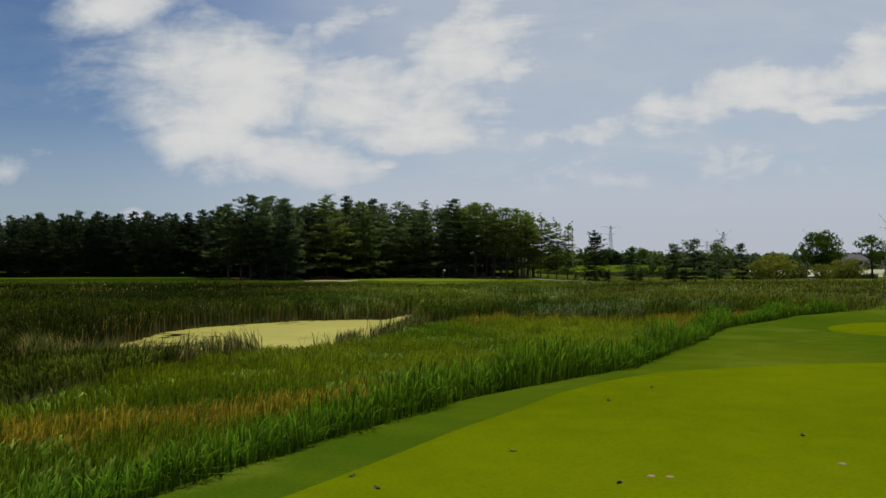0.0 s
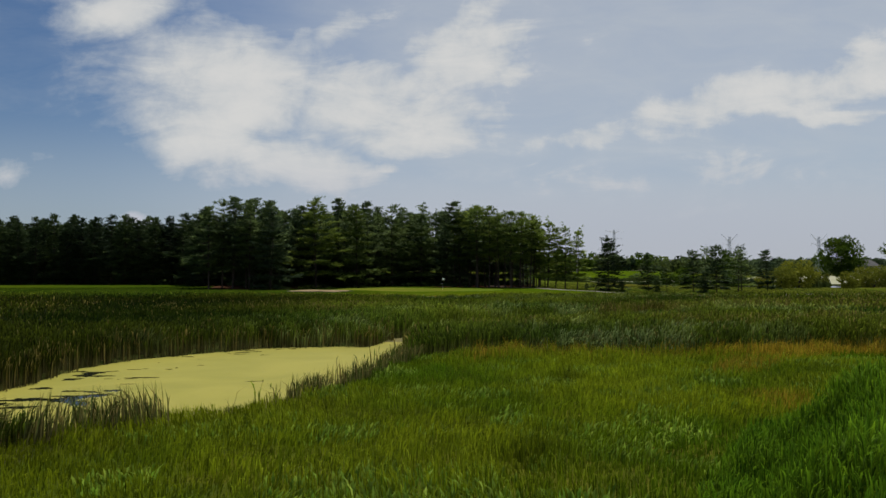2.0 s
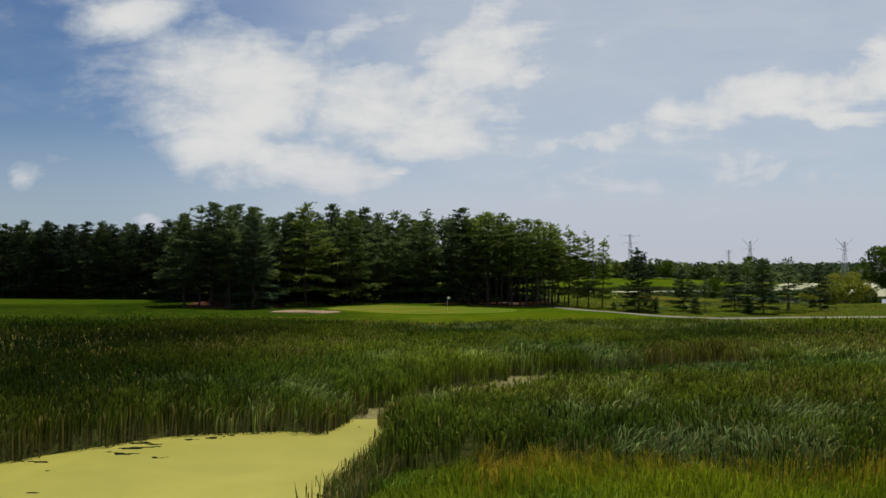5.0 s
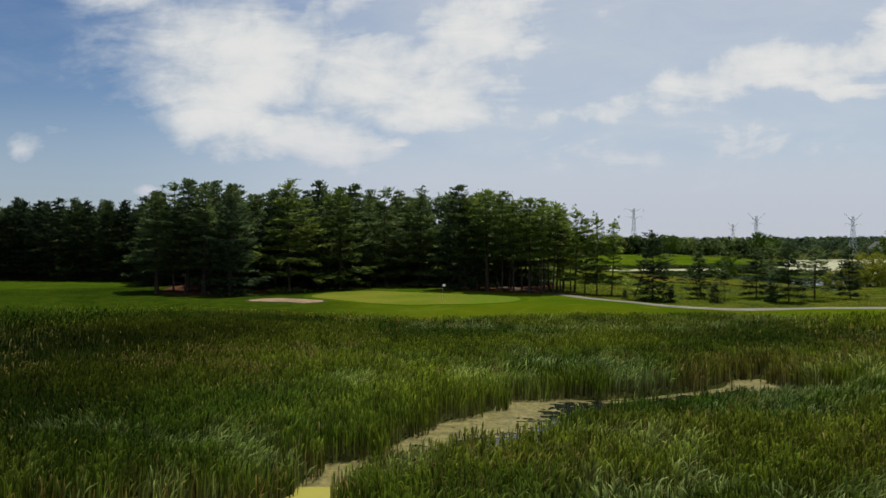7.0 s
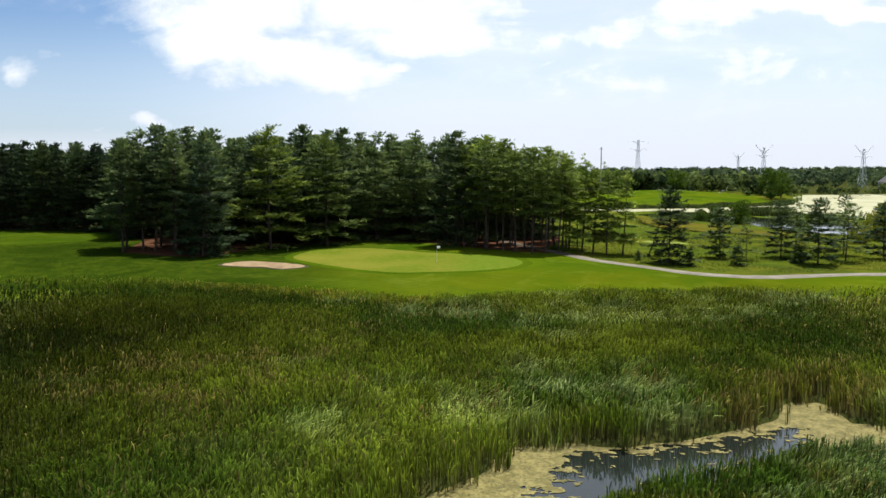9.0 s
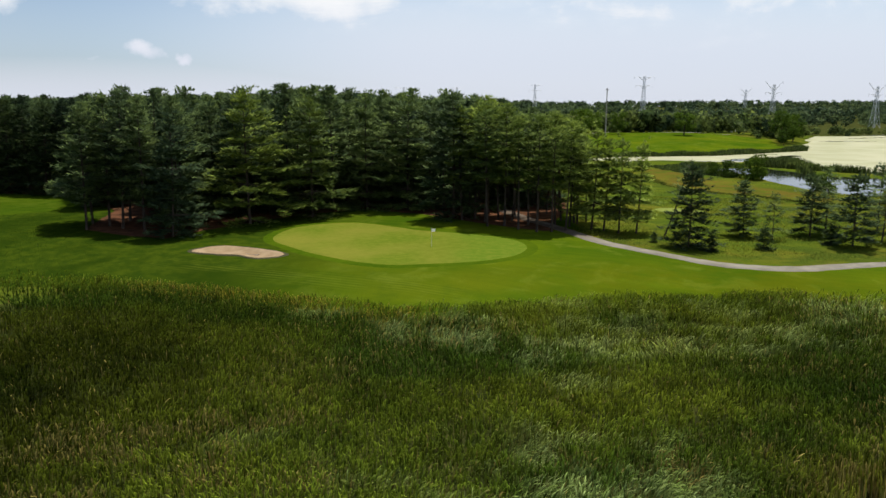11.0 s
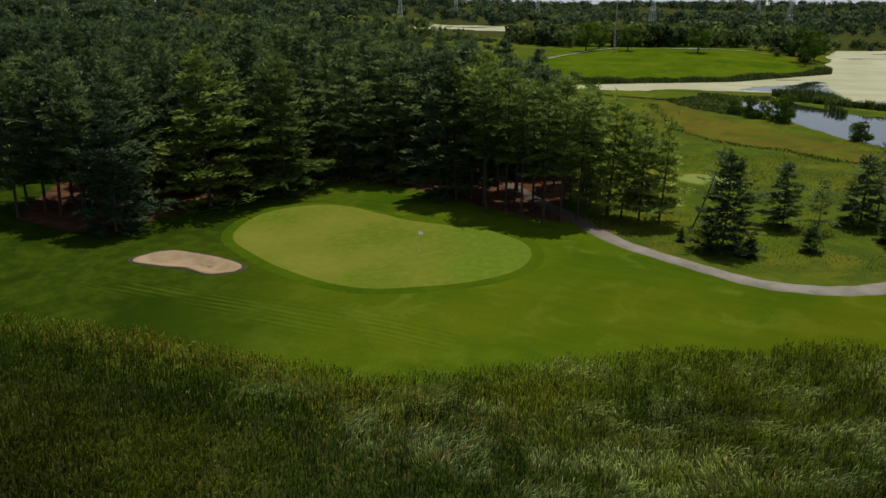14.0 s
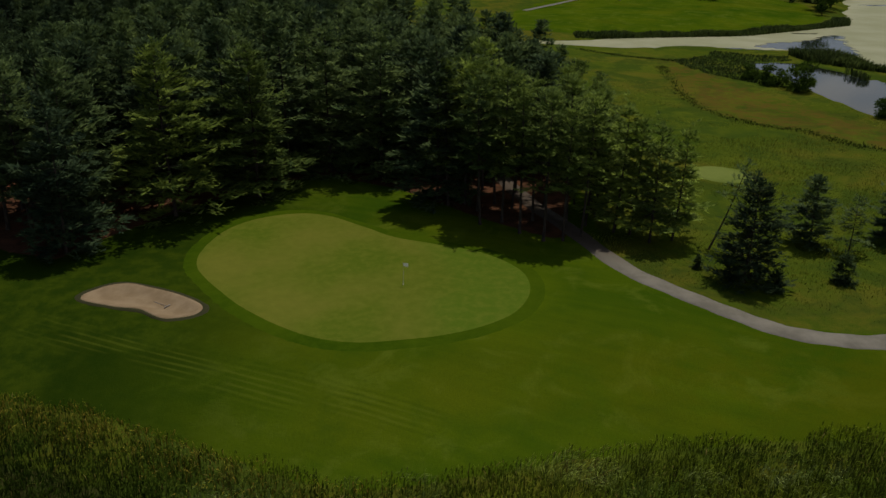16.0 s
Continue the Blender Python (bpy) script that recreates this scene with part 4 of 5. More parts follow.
    blades("sedge_meadow", x, y, height, 0.026 * rng.uniform(0.7, 1.3, k), rng.uniform(0.2, 1.2, k), tint, "green and rust-tinted sedge meadow beside the tee", "sedge", combed=0.35, tips=1.2)

    x, y = scatter(-14, 34, 0, 60, 270, 9)
    rng = np.random.default_rng(10)
    tee = sdist(x, y, TEE_LAND)
    deep = 2.0 + 2.6 * fbm(x * 0.2, y * 0.2, 121)
    keep = (tee > -0.75 + 0.6 * fbm(x * 0.9, y * 0.9, 125)) & (tee < deep) & (y < 48)
    x, y, tee, deep = x[keep], y[keep], tee[keep], deep[keep]
    k = len(x)
    patch = fbm(x * 0.4, y * 0.4, 123, 3)
    tall = (0.55 + 1.05 * smooth(patch, 0.25, 0.75)) * smooth(deep - tee, -0.2, 1.0) * (0.6 + 0.4 * smooth(tee, -0.6, 0.6))
    tint = pick((0.034, 0.104, 0.005), (0.158, 0.268, 0.012), rng.uniform(size=k) * 0.5 + patch * 0.5)
    stem = rng.uniform(size=k) < 0.3
    u = ~stem
    length = rng.uniform(0.35, 0.8, k)
    foot = terrain(x, y) + np.maximum(0.0, tall * rng.uniform(0.25, 1.0, k) - 0.7 * length)
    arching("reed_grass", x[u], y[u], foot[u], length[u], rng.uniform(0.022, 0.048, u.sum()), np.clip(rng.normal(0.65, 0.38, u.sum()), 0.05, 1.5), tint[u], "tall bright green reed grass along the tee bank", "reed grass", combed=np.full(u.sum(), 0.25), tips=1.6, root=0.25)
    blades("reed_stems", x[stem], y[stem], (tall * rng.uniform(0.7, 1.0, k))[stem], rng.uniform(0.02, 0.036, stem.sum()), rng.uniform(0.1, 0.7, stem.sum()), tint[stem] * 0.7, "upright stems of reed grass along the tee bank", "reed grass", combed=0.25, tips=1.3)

    # reeds that stand in and round the near pond
    x, y = scatter(-24, 2, 36, 84, 90, 12)
    rng = np.random.default_rng(13)
    sd = sdist(x, y, NEAR_POND)
    clump = fbm(x * 0.8, y * 0.8, 131, 3)
    near_side = (y < 69) & ((x > -7.5 + (y - 46) * 0.16) | ((y < 42.2) & (x > -22.5) & (x < -8.2)))
    keep = near_side & (sd > -0.9 - 1.0 * (y < 43)) & (sd < 1.4 + 0.9 * (y < 43)) & (clump > 0.51 - 0.04 * (x < -15))
    x, y = x[keep], y[keep]
    k = len(x)
    tint = pick((0.070, 0.110, 0.018), (0.33, 0.25, 0.085), rng.uniform(size=k) ** 2.0)
    blades("pond_reeds", x, y, rng.uniform(0.6, 1.35, k) * (1 + 0.45 * (y < 43)), 0.036 * rng.uniform(0.7, 1.3, k), rng.uniform(0.12, 0.85, k), tint, "olive and brown reeds standing at the pond's edge", "reeds", straw=0.8, tips=0.8, base=np.maximum(terrain(x, y), -0.1))

    x, y = scatter(-110, -34, -20, 26, 12, 31)
    xe, ye = scatter(46, 110, 56, 80, 12, 32)
    x, y = np.append(x, xe), np.append(y, ye)
    rng = np.random.default_rng(33)
    keep = in_marsh(x, y) & (rng.uniform(size=len(x)) > cattail_share(x, y))
    x, y = x[keep], y[keep]
    k = len(x)
    tint = pick((0.085, 0.170, 0.006), (0.270, 0.320, 0.012), fbm(x * 0.11, y * 0.11, 111, 4) * rng.uniform(0.6, 1.2, k))
    blades("sedge_meadow", x, y, rng.uniform(0.3, 0.6, k), rng.uniform(0.05, 0.09, k), rng.uniform(0.15, 0.9, k), tint, "green sedge meadow at the marsh's outer edge", "sedge", combed=0.35, tips=1.2)

    # broad-leaved herbs among the sedge
    x, y = scatter(-30, 34, 8, 64, 30, 15)
    rng = np.random.default_rng(16)
    keep = in_marsh(x, y) & ~in_water(x, y) & (cattail_share(x, y) < 0.3) & (fbm(x * 0.35, y * 0.35, 141) > 0.53)
    x, y = x[keep], y[keep]
    k = len(x)
    tint = pick((0.15, 0.27, 0.025), (0.32, 0.42, 0.06), rng.uniform(size=k))
    blades("meadow_herbs", x, y, rng.uniform(0.25, 0.55, k), rng.uniform(0.05, 0.11, k), rng.uniform(0.3, 0.7, k), tint, "pale green broad-leaved herbs among sedge", "herbs")

    # rough grass right of the path, and reeds on the far shores
    x, y = scatter(17, 90, 150, 262, 17, 17)
    rng = np.random.default_rng(18)
    path_y = np.interp(x, [p[0] for p in PATH[2:]], [p[1] for p in PATH[2:]])
    keep = (y > path_y + 1.9 + 1.2 * fbm(x * 0.4, y * 0.4, 143)) & (x > 18 + 0.15 * (y - 165)) & (terrain(x, y) > 0.05) & (rng.uniform(size=len(x)) < 1.15 - smooth(y, 165, 262)) & (sdist(x, y, DRY_FIELD) > 0) & (np.hypot((x - 40.5) / 4.5, (y - 195) / 4.1) > 1)
    x, y = x[keep], y[keep]
    k = len(x)
    patch = fbm(x * 0.16, y * 0.16, 145, 4)
    tint = pick((0.076, 0.110, 0.014), (0.255, 0.275, 0.036), smooth(patch, 0.40, 0.62) * rng.uniform(0.4, 1.0, k))
    blades("rough_grass", x, y, rng.uniform(0.10, 0.40, k) * np.maximum(0.25, 3.4 * patch - 0.9), rng.uniform(0.03, 0.07, k), rng.uniform(0.2, 1.0, k), tint, "uneven rough grass and weeds beside the path", "grass")

    x, y = scatter(-112, -30, 138, 206, 12, 21)
    rng = np.random.default_rng(22)
    north = y - np.interp(x, [p[0] for p in MARSH_NORTH], [p[1] for p in MARSH_NORTH])
    tongue = sdist(x, y, [(-120, 180), (-70, 178), (-60, 186), (-62, 204), (-120, 210)])
    keep = (north > -1) & (tongue > 0.5) & (sdist(x, y, WOOD) > 0.5) & (sdist(x, y, BUNKER) > 3) & (rng.uniform(size=len(x)) < smooth(-x, 30, 44))
    x, y = x[keep], y[keep]
    k = len(x)
    tint = pick((0.022, 0.050, 0.003), (0.060, 0.094, 0.006), fbm(x * 0.15, y * 0.15, 147, 4) * rng.uniform(0.5, 1.2, k))
    blades("rough_grass", x, y, rng.uniform(0.06, 0.22, k), rng.uniform(0.025, 0.05, k), rng.uniform(0.4, 1.2, k), tint, "dark unmown rough grass beside the pine wood", "grass")

    for line, seed in ((FIELD_EDGE, 23), (DITCH, 24)):
        curve = np.array(open_curve(line, 12))
        rng = np.random.default_rng(seed)
        at = rng.uniform(0, len(curve) - 1.01, 170 * len(line))
        curve, at = curve[at.astype(int)] + (curve[at.astype(int) + 1] - curve[at.astype(int)]) * (at % 1)[:, None], np.arange(len(at))
        x, y = curve[at, 0] + rng.normal(0, 0.8, len(at)), curve[at, 1] + rng.normal(0, 0.8, len(at))
        k = len(x)
        tint = pick((0.030, 0.050, 0.010), (0.080, 0.095, 0.016), rng.uniform(size=k))
        blades("tall_grass", x, y, rng.uniform(0.2, 0.6, k) * (0.4 + 1.1 * fbm(x * 0.15, y * 0.15, 171, 3)), rng.uniform(0.08, 0.16, k), rng.uniform(0.2, 0.9, k), tint, "line of tall dark grass along the meadow's edge", "grass", tips=1.2)

    x, y = scatter(18, 260, 215, 385, 16, 19)
    rng = np.random.default_rng(20)
    fp, ip = sdist(x, y, FAR_POND), sdist(x, y, INNER_POND)
    ff = sdist(x, y, FAR_FAIRWAY)
    shore = (fp > -0.5) & (fp < 3.5 + 3 * fbm(x * 0.1, y * 0.1, 151)) & (ff < 9) & (x > 40)
    spit = (fp > -1) & (ip > -1) & (fp < 9) & (ip < 14) & (x > 76) & (y < 325)
    rim_ = (ip > -0.5) & (ip < 2.2) & (fbm(x * 0.15, y * 0.15, 153) > 0.5)
    wet_edge = (sdist(x, y, [(58, 292), (74, 306), (92, 300), (90, 294), (80, 292), (76, 284), (74, 268), (70, 262), (64, 272), (60, 280)]) + 5 * (fbm(x * 0.12, y * 0.12, 159) - 0.5) < 0) & (ip > -0.5)
    keep = (shore | spit | (rim_ & (x > 95)) | wet_edge) & ~(wet_edge & (rng.uniform(size=len(x)) < 0.65))
    x, y, wet_edge, spit = x[keep], y[keep], wet_edge[keep], spit[keep]
    k = len(x)
    tint = pick((0.040, 0.070, 0.018), (0.105, 0.130, 0.034), rng.uniform(size=k) * 0.6 + 0.4 * fbm(x * 0.1, y * 0.1, 155))
    blades("shore_reeds", x, y, rng.uniform(0.9, 1.9, k) * (0.4 + 1.2 * fbm(x * 0.2, y * 0.2, 157, 3)) * np.where(wet_edge, 0.38, np.where(spit, 1.5, 1.0)), rng.uniform(0.15, 0.30, k), rng.uniform(0.2, 0.7, k), tint, "dark reeds along the far pond's shores", "reeds")


make_marsh()


# ---- trees ----
def tufts(rng, centres, dirs, size, per):
    """Needle or leaf sprays: slim triangles fanned round each centre."""
    c = np.repeat(centres, per, axis=0)
    k = len(c)
    d = np.repeat(dirs, per, axis=0) + rng.normal(0, 0.55, (k, 3))
    d /= np.linalg.norm(d, axis=1)[:, None]
    side = np.cross(d, rng.normal(0, 1, (k, 3)))
    side /= np.linalg.norm(side, axis=1)[:, None] + 1e-9
    s = size * rng.uniform(0.7, 1.3, k)[:, None]
    c = c + rng.normal(0, 0.16, (k, 3)) * size
    v = np.stack([c - side * s * 0.30 - d * s * 0.15, c + side * s * 0.30 - d * s * 0.15, c + d * s], axis=1)
    return v.reshape(-1, 3)


def tri_object(name, v, mat, parent):
    return mesh_object(name, v, np.arange(len(v)).reshape(-1, 3), mat, parent)


def sprays(rng, centres, dirs, size, per, flat=0.17, slim=0.21):
    """Needle sprays: slim pointed triangles fanned outwards, most of them lying level. size: one for all or one for each centre."""
    c, d = np.repeat(centres, per, axis=0), np.repeat(dirs, per, axis=0)
    k = len(c)
    d = d / (np.linalg.norm(d, axis=1)[:, None] + 1e-9)
    fan = rng.normal(0, 0.62, k)
    d = np.stack([d[:, 0] * np.cos(fan) - d[:, 1] * np.sin(fan), d[:, 0] * np.sin(fan) + d[:, 1] * np.cos(fan), d[:, 2] + rng.normal(0.04, 0.26, k)], 1)
    d /= np.linalg.norm(d, axis=1)[:, None]
    up = np.array((0, 0, 1.0)) + rng.normal(0, 1, (k, 3)) * (flat + 0.25 * np.clip(d[:, 2:] , 0, 1))
    side = np.cross(d, up)
    side /= np.linalg.norm(side, axis=1)[:, None] + 1e-9
    s = (np.repeat(np.broadcast_to(size, len(centres)), per) * rng.uniform(0.55, 1.4, k))[:, None]
    c = c + rng.normal(0, 1, (k, 3)) * np.array((0.26, 0.26, 0.08)) * s
    return np.stack([c - side * s * slim, c + side * s * slim, c + d * s], axis=1).reshape(-1, 3)


def pine(name, height, spread, bare, seed, needles, label, step=1.0, arms=5, per=7, tuft=0.62, category="pine tree", group="", droop=0.0, cone=0.72, gap=0.4, slim=0.19, clump=2, jut=1.22):
    """A tapered trunk, whorls of long limbs that sag and lift at the tip, and flat plates of needle sprays along them."""
    rng = np.random.default_rng(seed)
    root = tagged(new(name), label, category, group)
    bm = bmesh.new()
    sway = rng.normal(0, 0.012 * height, 2)
    base_r = 0.0085 * height + 0.035

    def axis(t):
        return np.array((sway[0] * math.sin(t * 2.6), sway[1] * math.sin(t * 2.1), t * height))
    cuts = [0, 0.03, 0.2, 0.4, 0.6, 0.8, 1.0]
    for a, b in zip(cuts[:-1], cuts[1:]):
        ra, rb = base_r * (1.3 if a == 0 else 1 - 0.94 * a), base_r * (1 - 0.94 * b)
        bar(bm, axis(a), axis(b), ra, rb, 7)
    centres, dirs, scales = [], [], []
    z = bare * height
    stub = z * 0.4
    while stub < z:
        an = rng.uniform(0, 6.28)
        p = axis(stub / height)
        bar(bm, p, p + np.array((math.cos(an), math.sin(an), -0.1)) * rng.uniform(0.5, 1.5), 0.03, 0.01, 3)
        stub += rng.uniform(0.5, 1.3)
    heavy, uneven = rng.uniform(0, 6.28), rng.uniform(0.08, 0.22)
    while z < height * 0.97:
        t = z / height
        live = (t - bare) / (1 - bare)
        reach = spread * min(1.0, 0.78 + 1.6 * live) * (1 - live) ** cone * rng.uniform(0.72, 1.2) + 0.22
        n_arm = max(4, arms + int(rng.integers(-1, 2)))
        turn = rng.uniform(0, 6.28)
        for a in range(n_arm):
            an = turn + 6.283 * a / n_arm + rng.normal(0, 0.32)
            length = reach * rng.uniform(0.52, jut) * (1 + uneven * math.cos(an - heavy))
            rise = -0.26 + 0.42 * live + 0.60 * live ** 3 - droop + rng.normal(0, 0.05 + 0.20 * live)
            o = axis(t) + np.array((0, 0, rng.normal(0, 0.10 + 0.25 * live)))
            d = np.array((math.cos(an), math.sin(an), 0.0))
            end = o + d * length + np.array((0, 0, rise * length))
            if length > 0.9:
                bar(bm, o, o + (end - o) * 0.85, 0.018 + 0.009 * length, 0.012, 3)
            count = max(2, int(length / gap))
            for j in range(count):
                f = 0.24 + 0.78 * (j + rng.uniform(0, 0.9)) / count
                wide = length * 0.36 * (1.2 - f) + 0.10
                sidev = np.array((-d[1], d[0], 0)) * rng.normal(0, 1) * wide
                mid = o + (end - o) * f + sidev + np.array((0, 0, length * (0.16 * f * f - 0.10 * f) - 0.05 * abs(np.dot(sidev, sidev)) + rng.normal(0, 0.06)))
                for _ in range(clump):
                    centres.append(mid + rng.normal(0, 1, 3) * np.array((0.45, 0.45, 0.06)) * tuft)
                    dirs.append(d + sidev * 0.7 / wide + np.array((0, 0, 0.10 + 0.28 * live + 0.9 * live ** 5)))
                    scales.append(tuft * (1.08 - 0.45 * live ** 2))
        z += step * rng.uniform(0.7, 1.3) * (1.1 - 0.72 * live)
    for j in range(6):
        centres.append(axis(0.94 + 0.075 * j / 6))
        dirs.append(np.array((*rng.normal(0, 0.5, 2), 0.9)))
        scales.append(tuft * 0.55)
    part("trunk", bm, M_BARK, root)
    tri_object("crown", sprays(rng, np.array(centres), np.array(dirs), np.array(scales), per, slim=slim), needles, root)
    return root


TOPS = ((-120, -85, -60, -48, -34, -18, 1, 9, 15, 18, 21, 26), (19.8, 19.6, 19.2, 19.7, 20.8, 20.3, 20.1, 19.1, 18.0, 17.1, 16.0, 14.2))   # the wood's skyline along x


sizes = {}


def place(proto, spots, seed, z_off=-0.12, tall=(0.88, 1.1), skyline=False):
    """Stands the prototypes and copies of them at the spots; each prototype takes a spot of its own first."""
    rng = random.Random(seed)
    for spot in spots:
        x, y = spot[0], spot[1]
        fresh = [q for q in proto if not q.get("stands")]
        p = proto[spot[3]] if len(spot) > 3 else rng.choice(fresh or proto)
        s = spot[2] if len(spot) > 2 else rng.uniform(*tall)
        if skyline:
            s *= (np.interp(x, *TOPS) - 1.9) / 18.0
        m = pose(x, y, float(terrain(x, y)) + z_off, rng.uniform(-1.5, 1.5), rng.uniform(-1.5, 1.5), rng.uniform(0, 360))
        wide = s * rng.uniform(0.92, 1.1)
        if not p.get("stands"):
            p["stands"] = 1
            ob = p
            ob.matrix_basis = m
        else:
            p.scale = (1, 1, 1)
            ob = copy_thing(p, m)
            p.scale = sizes[p.name]
        ob.scale = (wide, wide, s)
        sizes[ob.name] = (wide, wide, s)


FULL = "tall dark green white pine in the wood, layered boughs"
BARE = "slender pine with bare lower trunk at the wood's edge"
def wood_pine(height, spread, bare, seed, label, needles=M_PINE, **more):
    return pine("pine_tree", height, spread, bare, seed, needles, label, group="pine wood", **more)


full_pines = [wood_pine(18.8, 6.6, 0.05, 201, FULL, cone=0.80, step=1.7, arms=6, gap=0.40, per=4, clump=4, tuft=0.70, jut=1.25), wood_pine(19.2, 6.2, 0.07, 202, FULL, cone=0.80, step=1.7, arms=6, gap=0.40, per=4, clump=4, tuft=0.70, jut=1.25), wood_pine(17.8, 6.8, 0.04, 203, FULL, cone=0.80, step=1.7, arms=6, gap=0.40, per=4, clump=4, tuft=0.70, jut=1.25), wood_pine(18.4, 6.0, 0.06, 204, FULL, cone=0.80, step=1.7, arms=6, gap=0.40, per=4, clump=4, tuft=0.70, jut=1.25)]
bare_pines = [wood_pine(17.8, 4.6, 0.26, 211, BARE, cone=0.85, step=1.5, arms=5, gap=0.45, per=4, clump=4, tuft=0.68), wood_pine(17.8, 4.3, 0.32, 212, BARE, cone=0.85, step=1.5, arms=5, gap=0.45, per=4, clump=4, tuft=0.68), wood_pine(18.3, 4.8, 0.28, 213, BARE, cone=0.85, step=1.5, arms=5, gap=0.45, per=4, clump=4, tuft=0.68)]
inner_pines = [wood_pine(19.0, 5.4, 0.05, 221, FULL, step=1.8, arms=5, per=4, tuft=0.95, gap=0.62, clump=3, slim=0.22, cone=0.78), wood_pine(19.0, 5.1, 0.10, 222, FULL, step=1.8, arms=5, per=4, tuft=0.95, gap=0.62, clump=3, slim=0.22, cone=0.78), wood_pine(18.0, 5.6, 0.06, 223, FULL, step=1.8, arms=5, per=4, tuft=0.95, gap=0.62, clump=3, slim=0.22, cone=0.78)]

EDGE_FULL = [(-33.5, 164, 0.80), (-36, 174.5), (-31, 184), (-23, 192), (-11.5, 192), (-4.8, 190), (2.6, 180.5), (-16, 198), (-8, 198),
             (-65, 207), (-69, 209), (-73, 208), (-77, 210), (-81, 210), (-85, 212), (-89, 211), (-93, 213), (-97, 213), (-101, 215), (-61, 204), (-57, 198), (-67, 213), (-75, 214), (-83, 216), (-91, 218), (-55, 192), (-63, 211), (-106, 214), (-111, 216), (-116, 215), (-121, 218), (-127, 217), (-133, 220), (-114, 221), (-124, 223), (-140, 222)]
EDGE_BARE = [(-47, 169), (-45, 171.5), (-42.5, 170), (-40, 171), (-38.5, 167.5), (-48.5, 174), (-44, 176), (-39.5, 175.5), (3.9, 179.1), (5.8, 179.9), (7.4, 173.2), (9.8, 173.9), (11.5, 170.7), (13.8, 168.6), (11.2, 178.5), (15.8, 168.7),
             (17.0, 175), (7.2, 177.5), (9.3, 180), (13.2, 174.5), (15, 179.5), (4.9, 184), (8, 185), (12, 184), (17, 185.5), (20, 181),
             (17.8, 169.8), (18.8, 173.2), (20.3, 176), (18.4, 179), (22, 178.5), (21.6, 185), (19.4, 189), (22.6, 191)]
# left wood: the dark spruce needle colour stands in for cloud shade
shaded_pines = [pine("pine_tree", 18.8, 5.4, 0.05, 205, M_SPRUCE, "dense conifer in the wood, cloud shade put into its needle colour", step=1.45, arms=6, gap=0.6, per=5, clump=3, tuft=0.8, cone=0.75, group="pine wood"), pine("pine_tree", 17.8, 5.6, 0.09, 206, M_SPRUCE, "dense conifer in the wood, cloud shade put into its needle colour", step=1.45, arms=6, gap=0.6, per=5, clump=3, tuft=0.8, cone=0.75, group="pine wood")]
place(full_pines, [p for p in EDGE_FULL if -54 < p[0]], 1, tall=(0.86, 1.0), skyline=True)
bright_pines = [wood_pine(18.6, 6.0, 0.04, 207, "broad white pine with bright green layered boughs at the wood's edge", M_SUNLIT_PINE, cone=0.80, step=1.8, arms=6, gap=0.40, per=4, clump=4, tuft=0.72, jut=1.3),
                wood_pine(18.2, 5.5, 0.03, 208, "broad white pine with bright green layered boughs at the wood's edge", M_SUNLIT_PINE, cone=0.78, step=1.8, arms=6, gap=0.40, per=4, clump=4, tuft=0.72, jut=1.3)]
place(bright_pines, [(-26.3, 174.8, 1.0, 0), (-18.6, 181.5, 0.97, 1)], 46, skyline=True)
place(shaded_pines, [p for p in EDGE_FULL if p[0] <= -54], 41, tall=(0.86, 1.0), skyline=True)
place(bare_pines, [p for p in EDGE_BARE if p[0] < 0], 2, tall=(0.92, 1.06), skyline=True)
LIT = "bright green pine with a bare lower trunk, at the wood's edge"
lit_pines = [wood_pine(17.8, 3.7, 0.40, 214, LIT, M_LIT_PINE, step=1.5, gap=0.48, per=4, clump=4, tuft=0.64, cone=0.74), wood_pine(17.8, 3.3, 0.47, 215, LIT, M_LIT_PINE, step=1.5, gap=0.48, per=4, clump=4, tuft=0.64, cone=0.74), wood_pine(18.3, 3.8, 0.42, 216, LIT, M_LIT_PINE, step=1.5, gap=0.48, per=4, clump=4, tuft=0.64, cone=0.74), wood_pine(17.3, 3.5, 0.48, 217, LIT, M_LIT_PINE, step=1.5, gap=0.48, per=4, clump=4, tuft=0.64, cone=0.74)]
place(lit_pines, [p for p in EDGE_BARE if p[0] > 0], 43, tall=(0.90, 1.05), skyline=True)


def wood_spots(spacing, seed):
    rng = random.Random(seed)
    taken = [p[:2] for p in EDGE_FULL + EDGE_BARE] + [(-26.3, 174.8), (-18.6, 181.5)]
    out = []
    y = 160.0
    while y < 346:
        x = -146.0
        while x < 28:
            px, py = x + rng.uniform(-1.7, 1.7), y + rng.uniform(-1.7, 1.7)
            if float(sdist(px, py, WOOD)) < (-5.0 if -54 < px < 0 else -1.5) and all((px - a) ** 2 + (py - b) ** 2 > 17 for a, b in taken):
                out.append((px, py))
            x += spacing
        y += spacing * (1.0 if y < 215 else 1.3)
    return out


inner = wood_spots(5.6, 3)
FRONT = 236
place(inner_pines, [p for p in inner[:FRONT] if -54 < p[0] < -4 or (p[0] >= -4 and p[1] > 183)], 4, tall=(0.84, 1.02), skyline=True)
place(lit_pines, [p for p in inner[:FRONT] if p[0] >= -4 and p[1] <= 183], 44, tall=(0.86, 1.03), skyline=True)
place(shaded_pines, [p for p in inner[:FRONT] if p[0] <= -54], 42, tall=(0.84, 1.02), skyline=True)


